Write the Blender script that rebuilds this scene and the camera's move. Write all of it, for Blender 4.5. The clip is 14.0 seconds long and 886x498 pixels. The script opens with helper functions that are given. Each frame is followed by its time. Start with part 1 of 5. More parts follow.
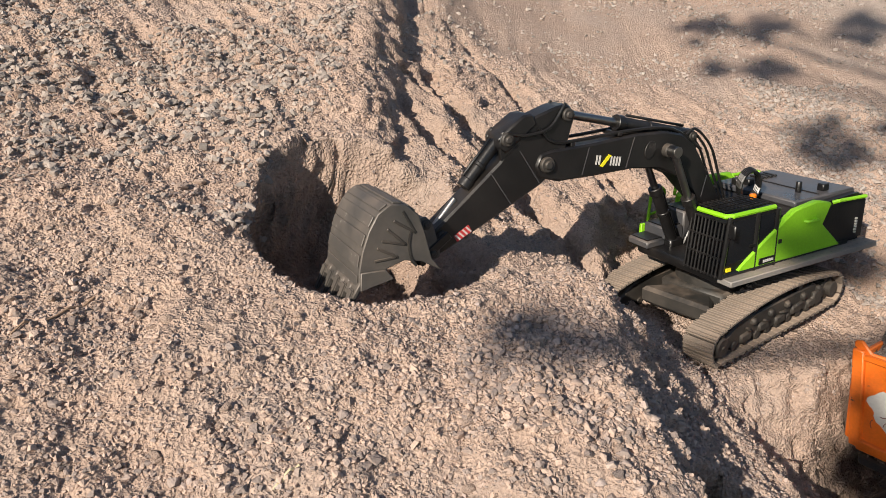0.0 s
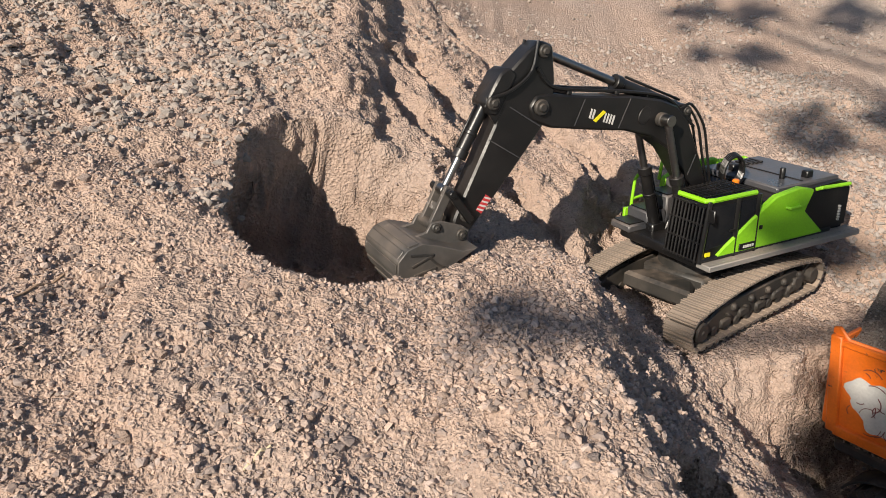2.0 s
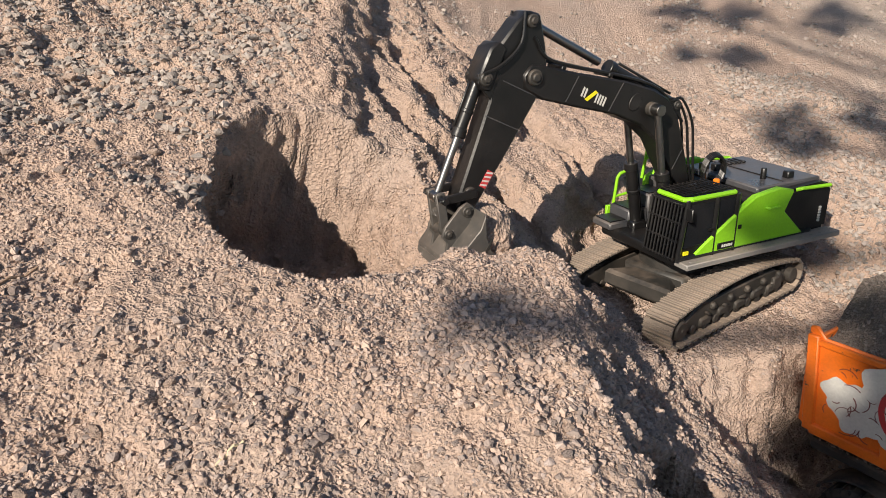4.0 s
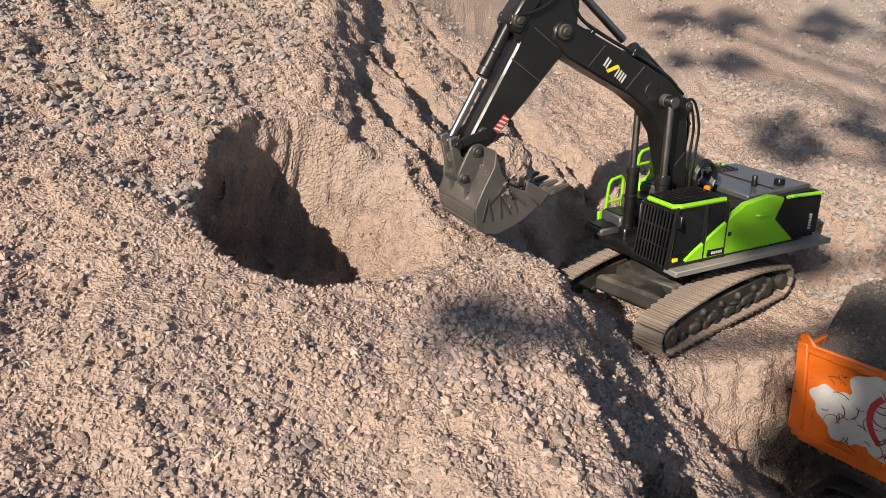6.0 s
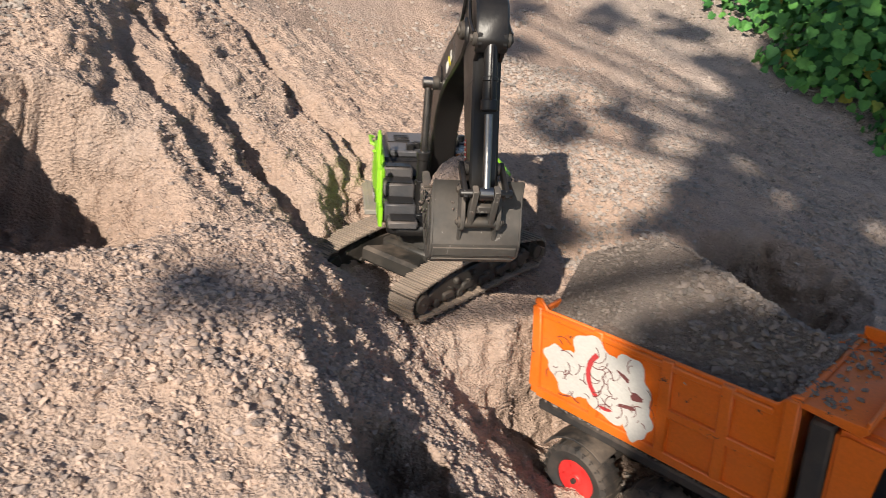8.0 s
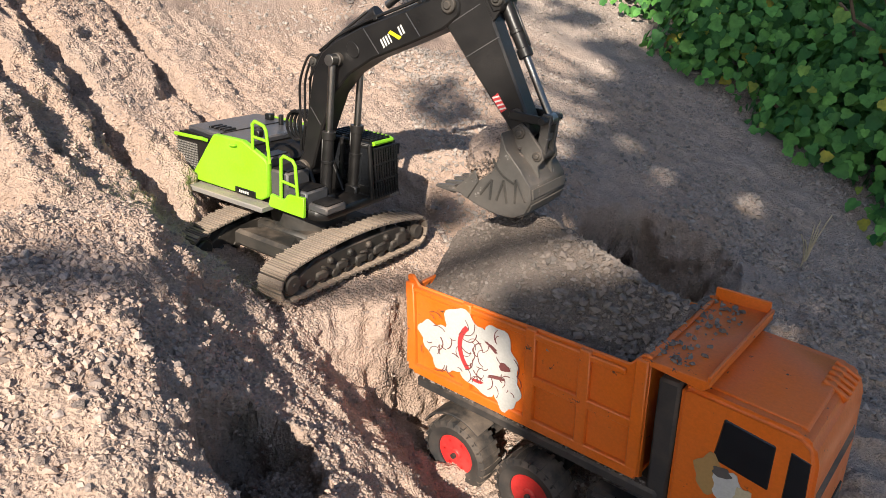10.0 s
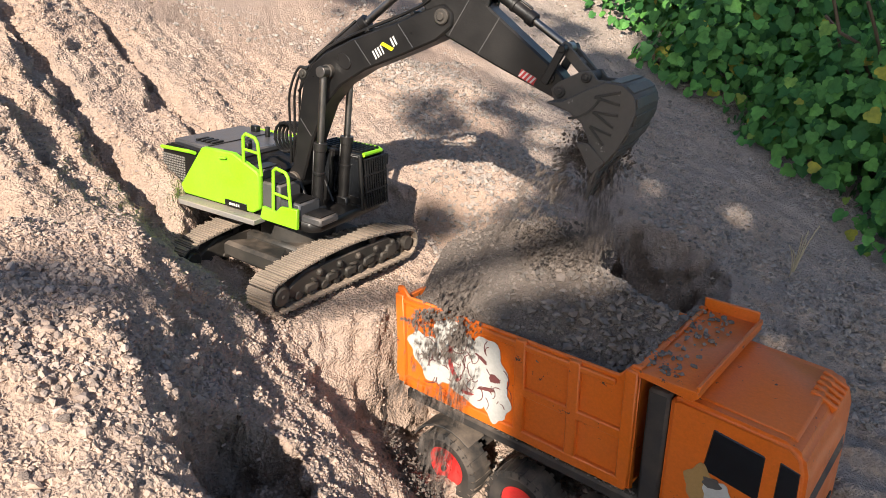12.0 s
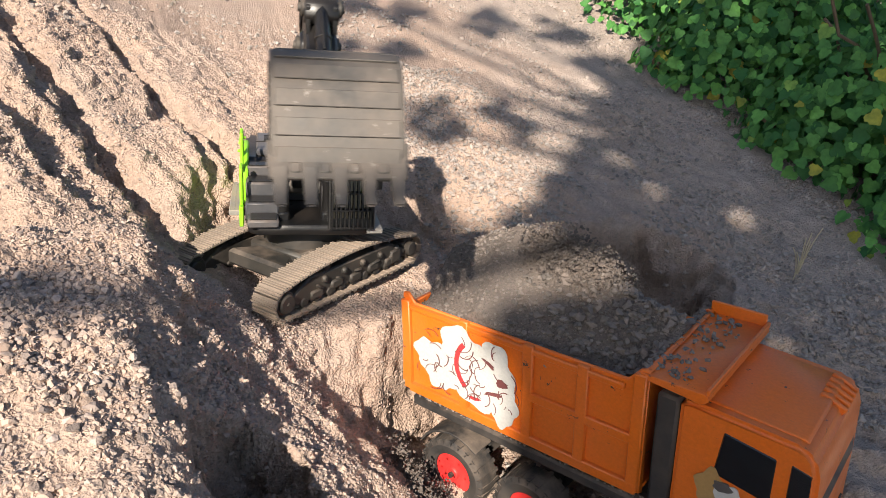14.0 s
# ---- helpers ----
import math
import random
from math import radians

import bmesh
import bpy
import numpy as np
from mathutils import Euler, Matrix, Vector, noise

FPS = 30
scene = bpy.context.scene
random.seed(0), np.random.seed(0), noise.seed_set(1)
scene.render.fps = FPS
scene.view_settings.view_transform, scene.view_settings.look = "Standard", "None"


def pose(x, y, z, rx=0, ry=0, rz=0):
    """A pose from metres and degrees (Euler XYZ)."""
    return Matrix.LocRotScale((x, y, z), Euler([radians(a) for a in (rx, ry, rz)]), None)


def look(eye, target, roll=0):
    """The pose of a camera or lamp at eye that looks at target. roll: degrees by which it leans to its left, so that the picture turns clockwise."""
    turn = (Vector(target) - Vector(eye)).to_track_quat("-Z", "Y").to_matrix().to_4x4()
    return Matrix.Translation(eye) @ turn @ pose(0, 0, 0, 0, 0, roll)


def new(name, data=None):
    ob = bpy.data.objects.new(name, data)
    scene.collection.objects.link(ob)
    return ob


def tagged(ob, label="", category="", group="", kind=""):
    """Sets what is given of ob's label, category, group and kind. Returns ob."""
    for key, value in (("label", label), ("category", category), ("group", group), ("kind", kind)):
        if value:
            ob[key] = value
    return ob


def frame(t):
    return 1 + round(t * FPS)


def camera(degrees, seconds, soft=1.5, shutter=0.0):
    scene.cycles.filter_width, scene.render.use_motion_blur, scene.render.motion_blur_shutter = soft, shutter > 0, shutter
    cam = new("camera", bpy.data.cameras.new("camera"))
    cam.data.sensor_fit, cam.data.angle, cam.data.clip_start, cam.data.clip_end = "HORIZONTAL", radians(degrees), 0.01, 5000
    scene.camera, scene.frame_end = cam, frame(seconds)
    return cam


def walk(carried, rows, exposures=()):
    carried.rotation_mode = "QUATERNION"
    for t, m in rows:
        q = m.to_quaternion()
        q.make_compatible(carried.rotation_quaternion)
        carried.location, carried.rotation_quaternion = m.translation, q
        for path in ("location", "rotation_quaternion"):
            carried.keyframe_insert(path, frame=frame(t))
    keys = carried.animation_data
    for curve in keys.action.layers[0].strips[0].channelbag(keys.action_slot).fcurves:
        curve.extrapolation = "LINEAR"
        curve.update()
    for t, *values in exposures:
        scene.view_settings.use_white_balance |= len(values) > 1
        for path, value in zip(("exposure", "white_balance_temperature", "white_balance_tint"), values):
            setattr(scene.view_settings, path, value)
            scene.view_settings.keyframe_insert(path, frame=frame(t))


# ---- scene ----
cam = camera(63.4, 14.0, 0.8, 0.35)
METRES, EYE, TILT, LEAN, TURN = 0.3036, 0.75, -25.0, 0.0, 0.0
EXPOSURE = 0.47
ROWS = [
    (0.0, 0.0, 0.0, 0.0, 0.0, 0.0, -0.0),
    (0.5, 0.0048, 0.0082, -0.0074, -0.0, -0.3, -0.06),
    (1.0, 0.0187, 0.0147, -0.0077, -0.17, -0.67, -0.22),
    (1.5, 0.0261, 0.0279, -0.014, -0.55, -0.93, -0.44),
    (2.0, 0.0373, 0.0373, -0.0197, -0.98, -1.15, -0.65),
    (2.5, 0.0653, 0.0386, -0.0183, -1.34, -1.31, -0.82),
    (3.0, 0.0696, 0.0443, -0.0227, -1.59, -1.38, -0.98),
    (5.5, 0.0963, 0.0436, -0.0227, -2.1, -1.29, -1.29),
    (6.0, 0.1028, 0.0349, -0.0073, -2.19, -1.1, -1.39),
    (6.5, 0.1172, 0.0354, -0.014, -3.27, -1.05, -1.73),
    (7.0, 0.199, 0.0207, -0.0183, -6.23, -1.52, -2.4),
    (7.5, 0.3574, -0.0251, -0.016, -10.35, -1.96, -2.62),
    (8.0, 0.5317, -0.0901, -0.0309, -14.9, -2.53, -1.96),
    (8.5, 0.6767, -0.1343, -0.0598, -18.23, -3.09, -1.04),
    (9.0, 0.7918, -0.1472, -0.1107, -19.84, -3.2, -0.55),
    (11.5, 0.8547, -0.1649, -0.1265, -21.08, -2.08, -0.24),
    (12.0, 0.852, -0.1651, -0.1225, -21.35, -1.92, -0.26),
    (12.5, 0.8495, -0.1619, -0.1218, -21.45, -1.75, -0.33),
    (13.0, 0.8421, -0.1614, -0.1245, -21.52, -1.64, -0.41),
    (13.5, 0.8349, -0.1574, -0.1242, -21.56, -1.48, -0.47),
    (14.0, 0.8204, -0.1455, -0.1265, -21.48, -1.42, 0.28),
]
walk(cam, [(t, pose(0, 0, EYE, TILT, LEAN, TURN) @ pose(METRES * x, METRES * y, METRES * z, 90 + pitch, roll, yaw)) for t, x, y, z, yaw, pitch, roll in ROWS],
     exposures=[(0.0, EXPOSURE), (6.5, EXPOSURE), (9.0, EXPOSURE + .28), (11.5, EXPOSURE + .48), (14.0, EXPOSURE + .50)])

# ---- daylight: low sun from behind the camera's left shoulder ----
SUN_UP = 32.5
SUN_FROM = Vector((-.60, -.80, 0)).normalized()
world = bpy.data.worlds.new("daylight")
scene.world = world
world.use_nodes = True
wn = world.node_tree
sky = wn.nodes.new("ShaderNodeTexSky")
sky.sky_type, sky.sun_disc = "NISHITA", False
sky.sun_elevation, sky.sun_rotation = radians(SUN_UP), math.atan2(SUN_FROM.x, SUN_FROM.y)
wn.nodes["Background"].inputs["Strength"].default_value = .076
wn.links.new(sky.outputs["Color"], wn.nodes["Background"].inputs["Color"])
sun = new("sun", bpy.data.lights.new("sun", "SUN"))
sun.data.energy, sun.data.angle, sun.data.color = 5.0, radians(.6), (1.0, .897, .765)
sun.matrix_world = look(SUN_FROM * 8 * math.cos(radians(SUN_UP)) + Vector((0, 0, 8 * math.sin(radians(SUN_UP)))), (0, 0, 0))


# ---- materials ----
def material(name):
    m = bpy.data.materials.new(name)
    m.use_nodes = True
    nt = m.node_tree
    return m, nt, nt.nodes["Principled BSDF"]


def node(nt, kind, **values):
    nd = nt.nodes.new("ShaderNode" + kind)
    for key, value in values.items():
        nd.inputs[key].default_value = value
    return nd


def coords(nt, scale=1.0):
    tc = nt.nodes.new("ShaderNodeTexCoord")
    mp = node(nt, "Mapping", Scale=(scale, scale, scale))
    nt.links.new(tc.outputs["Object"], mp.inputs["Vector"])
    return mp.outputs["Vector"]


def noise_node(nt, vec, scale, detail=4, rough=.6):
    nd = node(nt, "TexNoise", Scale=scale, Detail=detail, Roughness=rough)
    nt.links.new(vec, nd.inputs["Vector"])
    return nd.outputs["Fac"]


def ramp(nt, fac, stops):
    nd = nt.nodes.new("ShaderNodeValToRGB")
    while len(nd.color_ramp.elements) < len(stops):
        nd.color_ramp.elements.new(.5)
    for el, (pos, col) in zip(nd.color_ramp.elements, stops):
        el.position, el.color = pos, (*col, 1)
    nt.links.new(fac, nd.inputs["Fac"])
    return nd.outputs["Color"]


def mix(nt, fac, a, b, blend="MIX"):
    nd = nt.nodes.new("ShaderNodeMix")
    nd.data_type, nd.blend_type = "RGBA", blend
    for sock, value in ((nd.inputs[0], fac), (nd.inputs[6], a), (nd.inputs[7], b)):
        if hasattr(value, "is_linked"):
            nt.links.new(value, sock)
        else:
            sock.default_value = value if isinstance(value, (int, float)) else (*value, 1)
    return nd.outputs[2]


def bump(nt, bsdf, height_out, strength, distance):
    nd = node(nt, "Bump", Strength=strength, Distance=distance)
    nt.links.new(height_out, nd.inputs["Height"])
    nt.links.new(nd.outputs["Normal"], bsdf.inputs["Normal"])


DUST = (.40, .30, .225)


def painted(name, colour, rough=.4, metal=0.0, dust=.35, grain=60, chips=None, coat=0.0, reach=.38):
    """paint, plastic or metal with dust lying on it and, where chips is given, worn spots"""
    m, nt, b = material(name)
    vec = coords(nt)
    big, fine = noise_node(nt, vec, 14, 5, .65), noise_node(nt, vec, grain * 4, 3, .6)
    dark = tuple(c * .86 for c in colour)
    base = mix(nt, ramp(nt, fine, [(.3, (0, 0, 0)), (.7, (1, 1, 1))]), dark, colour)
    if chips:
        ch = noise_node(nt, vec, 55, 6, .7)
        base = mix(nt, ramp(nt, ch, [(.645, (0, 0, 0)), (.668, (1, 1, 1))]), base, chips)
    if dust:
        geo = nt.nodes.new("ShaderNodeNewGeometry")
        sep = nt.nodes.new("ShaderNodeSeparateXYZ")
        nt.links.new(geo.outputs["Normal"], sep.inputs["Vector"])
        up = ramp(nt, sep.outputs["Z"], [(.0, (.25, .25, .25)), (1.0, (1, 1, 1))])
        d = ramp(nt, big, [(reach, (0, 0, 0)), (.75, (dust, dust, dust))])
        base = mix(nt, mix(nt, 1.0, d, up, "MULTIPLY"), base, DUST)
    nt.links.new(base, b.inputs["Base Color"])
    r = ramp(nt, big, [(.3, (rough * .8,) * 3), (.75, (min(1, rough * 1.5),) * 3)])
    nt.links.new(r, b.inputs["Roughness"])
    b.inputs["Metallic"].default_value = metal
    b.inputs["Coat Weight"].default_value = coat
    bump(nt, b, fine, .12, .002)
    return m


def border(nt, value, low, high, most):
    """0 below low, rising to most at high"""
    nd = nt.nodes.new("ShaderNodeMapRange")
    nd.inputs["From Min"].default_value, nd.inputs["From Max"].default_value, nd.inputs["To Max"].default_value = low, high, most
    nt.links.new(value, nd.inputs["Value"])
    return nd.outputs["Result"]


def earth(name, light, dark, grey, scale=1.0, island=False, east=None):
    """dry crumbly soil: pinkish brown with paler dust, grey gravel patches and grit"""
    m, nt, b = material(name)
    tc = nt.nodes.new("ShaderNodeTexCoord")
    vec = tc.outputs["Object"]
    big = noise_node(nt, vec, 3.2 * scale, 5, .6)
    mid = noise_node(nt, vec, 24 * scale, 6, .7)
    fine = noise_node(nt, vec, 190 * scale, 5, .75)
    vor = node(nt, "TexVoronoi", Scale=210 * scale, Randomness=1.0)
    warp = node(nt, "TexNoise", Scale=70 * scale, Detail=3)
    nt.links.new(vec, warp.inputs["Vector"])
    nt.links.new(mix(nt, .012, vec, warp.outputs["Color"], "ADD"), vor.inputs["Vector"])
    col = mix(nt, ramp(nt, mid, [(.3, (0, 0, 0)), (.72, (1, 1, 1))]), dark, light)
    col = mix(nt, ramp(nt, big, [(.46, (0, 0, 0)), (.66, (.75, .75, .75))]), col, grey)
    col = mix(nt, ramp(nt, fine, [(.25, (.5, .5, .5)), (.7, (0, 0, 0))]), col, tuple(c * .62 for c in dark))
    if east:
        # cut soil is browner and damper than dry crust; darkened further for pit shade
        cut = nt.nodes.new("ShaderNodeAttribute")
        cut.attribute_name = "dug_shade"
        shade_mix = nt.nodes.new("ShaderNodeMath")
        shade_mix.operation = "MULTIPLY"
        nt.links.new(cut.outputs["Fac"], shade_mix.inputs[0])
        nt.links.new(border(nt, mid, .30, .60, .8), shade_mix.inputs[1])
        col = mix(nt, shade_mix.outputs[0], col, (.125, .086, .064))
        # greyer gravelly ground on the far bank, with an uneven border
        pos = nt.nodes.new("ShaderNodeSeparateXYZ")
        nt.links.new(vec, pos.inputs["Vector"])
        reach = nt.nodes.new("ShaderNodeMath")
        reach.operation = "MULTIPLY_ADD"
        nt.links.new(big, reach.inputs[0])
        reach.inputs[1].default_value = .9
        nt.links.new(pos.outputs["X"], reach.inputs[2])
        col = mix(nt, border(nt, reach.outputs[0], 1.45, 1.95, .85), col, mix(nt, ramp(nt, mid, [(.3, (0, 0, 0)), (.7, (1, 1, 1))]), tuple(c * .72 for c in east), east))
    sep = nt.nodes.new("ShaderNodeSeparateColor")
    nt.links.new(vor.outputs["Color"], sep.inputs["Color"])
    col = mix(nt, .22, col, mix(nt, sep.outputs["Red"], tuple(c * .7 for c in grey), tuple(min(1, c * 1.25) for c in light)))
    if island:
        geo = nt.nodes.new("ShaderNodeNewGeometry")
        col = mix(nt, .62, col, ramp(nt, geo.outputs["Random Per Island"], [(0, tuple(c * .55 for c in grey)), (.3, tuple(c * .95 for c in grey)), (.5, light), (.85, tuple(min(1, c * 1.18) for c in light)), (1, tuple(c * 1.5 for c in grey))]))
    nt.links.new(col, b.inputs["Base Color"])
    b.inputs["Roughness"].default_value = .95
    b.inputs["Specular IOR Level"].default_value = .15
    hsum = nt.nodes.new("ShaderNodeMath")
    hsum.operation = "MULTIPLY_ADD"
    nt.links.new(fine, hsum.inputs[0])
    hsum.inputs[1].default_value = .6
    nt.links.new(vor.outputs["Distance"], hsum.inputs[2])
    bump(nt, b, hsum.outputs[0], .85, .0008 if island else .0050 / scale)
    return m


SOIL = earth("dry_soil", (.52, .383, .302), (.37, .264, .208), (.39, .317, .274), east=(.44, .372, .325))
STONE = earth("pebbles", (.47, .352, .284), (.34, .25, .207), (.30, .255, .235), 1.3, True)
HEAP = earth("gravelly_soil", (.215, .175, .150), (.135, .108, .094), (.18, .16, .145), 1.6)
LOADGRIT = earth("load_gravel", (.225, .186, .162), (.14, .115, .10), (.19, .17, .155), 1.4, True)
GRAVEL = earth("dark_gravel", (.37, .31, .27), (.24, .198, .172), (.32, .287, .26), 1.4, True)
BLACK = painted("black_plastic", (.0075, .0075, .008), .34, dust=.07)
SATIN = painted("dusty_black_deck", (.05, .052, .058), .42, dust=.40)
COVER = painted("grey_cover_plate", (.060, .062, .070), .30, dust=.25)
PLATE = painted("dusty_tread_plate", (.20, .195, .185), .6, dust=.7, reach=.25)
GREEN = painted("bright_green_paint", (.25, .60, .010), .5, dust=.12)
TRACK = painted("dusty_track_metal", (.15, .13, .11), .65, .1, dust=1.0, grain=30, reach=.12)
FRAME = painted("dark_track_frame", (.026, .025, .023), .55, dust=.42, grain=40)
STEEL = painted("scraped_bucket_steel", (.075, .072, .068), .5, .25, dust=.44, reach=.32, grain=35, chips=(.22, .21, .2))
CHROME = painted("chrome_rod", (.30, .29, .28), .30, 1.0, dust=.3)
ORANGE = painted("chipped_orange_paint", (.76, .158, .011), .42, dust=.16, chips=(.05, .035, .03), coat=.15)
RED = painted("red_hub_plastic", (.70, .03, .03), .4, dust=.4)
RUBBER = painted("dusty_rubber", (.022, .022, .023), .75, dust=.6)
WHITE = painted("worn_white_sticker", (.56, .55, .52), .55, dust=.2)
GREY_INK = painted("grey_ink", (.10, .09, .085), .5, dust=.2)
LINEINK = painted("dark_red_line", (.16, .05, .05), .5, dust=.1)
REDINK = painted("red_ink", (.48, .035, .04), .5, dust=.15)
OCHRE = painted("ochre_sticker", (.42, .25, .09), .5, dust=.2)
YELLOW = painted("yellow_ink", (.80, .72, .02), .4, dust=.05)
GLASS, _nt, _b = material("tinted_glass")
_b.inputs["Base Color"].default_value = (.012, .013, .015, 1)
_b.inputs["Roughness"].default_value = .12
AMBER = painted("amber_plastic", (.8, .2, .01), .3, dust=.1)


def leafy(name, a, b_, seed):
    m, nt, b = material(name)
    geo = nt.nodes.new("ShaderNodeNewGeometry")
    vec = coords(nt)
    col = ramp(nt, geo.outputs["Random Per Island"], [(0, a), (.95, b_), (.985, (.36, .33, .04))])
    col = mix(nt, ramp(nt, noise_node(nt, vec, 60, 3), [(.35, (0, 0, 0)), (.7, (.5, .5, .5))]), col, tuple(c * .6 for c in a))
    nt.links.new(col, b.inputs["Base Color"])
    b.inputs["Roughness"].default_value = .62
    b.inputs["Specular IOR Level"].default_value = .3
    b.inputs["Transmission Weight"].default_value = 0.0
    b.inputs["Subsurface Weight"].default_value = 0.0
    return m


LEAF = leafy("vine_leaves", (.022, .105, .024), (.125, .33, .065), 1)
BARK = painted("bark", (.12, .085, .055), .9, dust=.3)
STRAW = painted("dry_straw", (.55, .46, .30), .8, dust=.1)
TWIG = painted("dry_twig", (.30, .20, .13), .9, dust=.3)


# ---- mesh tools ----
def part(name, bm, mat, parent=None, label="", smooth=False, loc=None):
    me = bpy.data.meshes.new(name)
    bm.to_mesh(me)
    bm.free()
    me.materials.append(mat)
    if smooth:
        me.polygons.foreach_set("use_smooth", [True] * len(me.polygons))
        me.set_sharp_from_angle(angle=radians(38))
    ob = new(name, me)
    if parent:
        ob.parent = parent
    if loc is not None:
        ob.matrix_basis = loc
    if label:
        tagged(ob, label)
    return ob


def thing(name, label, category, group="", at=None):
    ob = new(name)
    tagged(ob, label, category, group)
    if at is not None:
        ob.matrix_basis = at
    return ob


def bevelled(bm, width, segments=1, angle=30):
    bmesh.ops.remove_doubles(bm, verts=bm.verts, dist=1e-6)
    edges = [e for e in bm.edges if len(e.link_faces) == 2 and e.calc_face_angle(0) > radians(angle)]
    if width:
        bmesh.ops.bevel(bm, geom=edges, offset=width, segments=segments, affect="EDGES", clamp_overlap=True)
    return bm


def box(bm, at, size, turn=None):
    m = Matrix.Translation(at) @ (turn.to_4x4() if turn else Matrix()) @ Matrix.Diagonal((*size, 1))
    bmesh.ops.create_cube(bm, size=1, matrix=m)
    return bm


def rod(bm, a, b, r, seg=12, r2=None):
    a, b = Vector(a), Vector(b)
    d = b - a
    m = Matrix.Translation((a + b) / 2) @ d.to_track_quat("Z", "Y").to_matrix().to_4x4()
    bmesh.ops.create_cone(bm, cap_ends=True, segments=seg, radius1=r, radius2=r if r2 is None else r2, depth=d.length, matrix=m)
    return bm


def pipe(bm, pts, r, seg=6):
    for a, b in zip(pts, pts[1:]):
        rod(bm, a, b, r, seg)
    for p in pts[1:-1]:
        bmesh.ops.create_icosphere(bm, subdivisions=1, radius=r * 1.03, matrix=Matrix.Translation(p))
    return bm


def bent(pts, n=4):
    """a smooth run through the points"""
    p = [Vector(v) for v in pts]
    p = [p[0] * 2 - p[1]] + p + [p[-1] * 2 - p[-2]]
    out = []
    for i in range(1, len(p) - 2):
        for k in range(n):
            t = k / n
            a, b, c, d = p[i - 1:i + 3]
            out.append(.5 * (2 * b + (c - a) * t + (2 * a - 5 * b + 4 * c - d) * t * t + (3 * b - a - 3 * c + d) * t ** 3))
    return out + [p[-2]]


def slab(bm, outline, y0, y1, plane="xz"):
    """an outline in the xz plane (or xy) given thickness from y0 to y1"""
    put = (lambda a, b, c: (a, c, b)) if plane == "xz" else (lambda a, b, c: (a, b, c))
    lo = [bm.verts.new(put(a, b, y0)) for a, b in outline]
    hi = [bm.verts.new(put(a, b, y1)) for a, b in outline]
    k = len(outline)
    f = [bm.faces.new(lo), bm.faces.new(hi[::-1])]
    for i in range(k):
        f.append(bm.faces.new((lo[i], hi[i], hi[(i + 1) % k], lo[(i + 1) % k])))
    bmesh.ops.recalc_face_normals(bm, faces=f)
    return bm


def B():
    return bmesh.new()


PAD_Z = .080
# each: a point on the rill, its run in x per metre of y, width, depth, upper end
RILLS = [(.088, 1.425, -.74, .030, .046, 2.6), (-.05, 1.36, -.80, .026, .036, 1.9), (.30, 1.42, -.52, .022, .035, 2.0),
         (.43, 1.55, -.60, .022, .038, 1.75), (-.20, 1.75, -.72, .03, .028, 2.6), (.22, 1.62, -.66, .02, .026, 2.4),
         (.16, 1.30, -.60, .018, .030, 1.75), (.37, 1.38, -.50, .016, .030, 1.7), (-.14, 1.45, -.78, .016, .022, 2.1)]
# ---- the dug hillside: one height function ----
def lattice(ix, iy, seed):
    h = (ix.astype(np.int64) * 374761393 + iy.astype(np.int64) * 668265263 + seed * 1442695041) & 0xFFFFFFFF
    h = ((h ^ (h >> 13)) * 1274126177) & 0xFFFFFFFF
    return ((h ^ (h >> 16)) & 0xFFFF) / 32767.5 - 1.0


def vnoise(x, y, seed=0):
    ix, iy = np.floor(x), np.floor(y)
    fx, fy = x - ix, y - iy
    fx, fy = fx * fx * fx * (fx * (fx * 6 - 15) + 10), fy * fy * fy * (fy * (fy * 6 - 15) + 10)
    a, b = lattice(ix, iy, seed), lattice(ix + 1, iy, seed)
    c, d = lattice(ix, iy + 1, seed), lattice(ix + 1, iy + 1, seed)
    return (a + (b - a) * fx) * (1 - fy) + (c + (d - c) * fx) * fy


def fbm(x, y, size, octaves=3, seed=0):
    out, amp = 0, 1.0
    for o in range(octaves):
        ca, sa = math.cos(o * 1.3 + .4), math.sin(o * 1.3 + .4)
        out = out + amp * vnoise((x * ca - y * sa) / size + 17.3 * o, (x * sa + y * ca) / size - 9.1 * o, seed + o)
        size, amp = size * .5, amp * .5
    return out


def soft(v, k=.03):
    """max(v, 0) with a rounded corner of radius k"""
    return .5 * (v + np.sqrt(v * v + k * k))


def smax(a, b, k=.03):
    return b + soft(a - b, k)


def smin(a, b, k=.03):
    return a - soft(a - b, k)


def step(v):
    v = np.clip(v, 0, 1)
    return v * v * (3 - 2 * v)


TRUCK_AT = (.7434, .9513)
TRUCK_U = (.494, -.869)


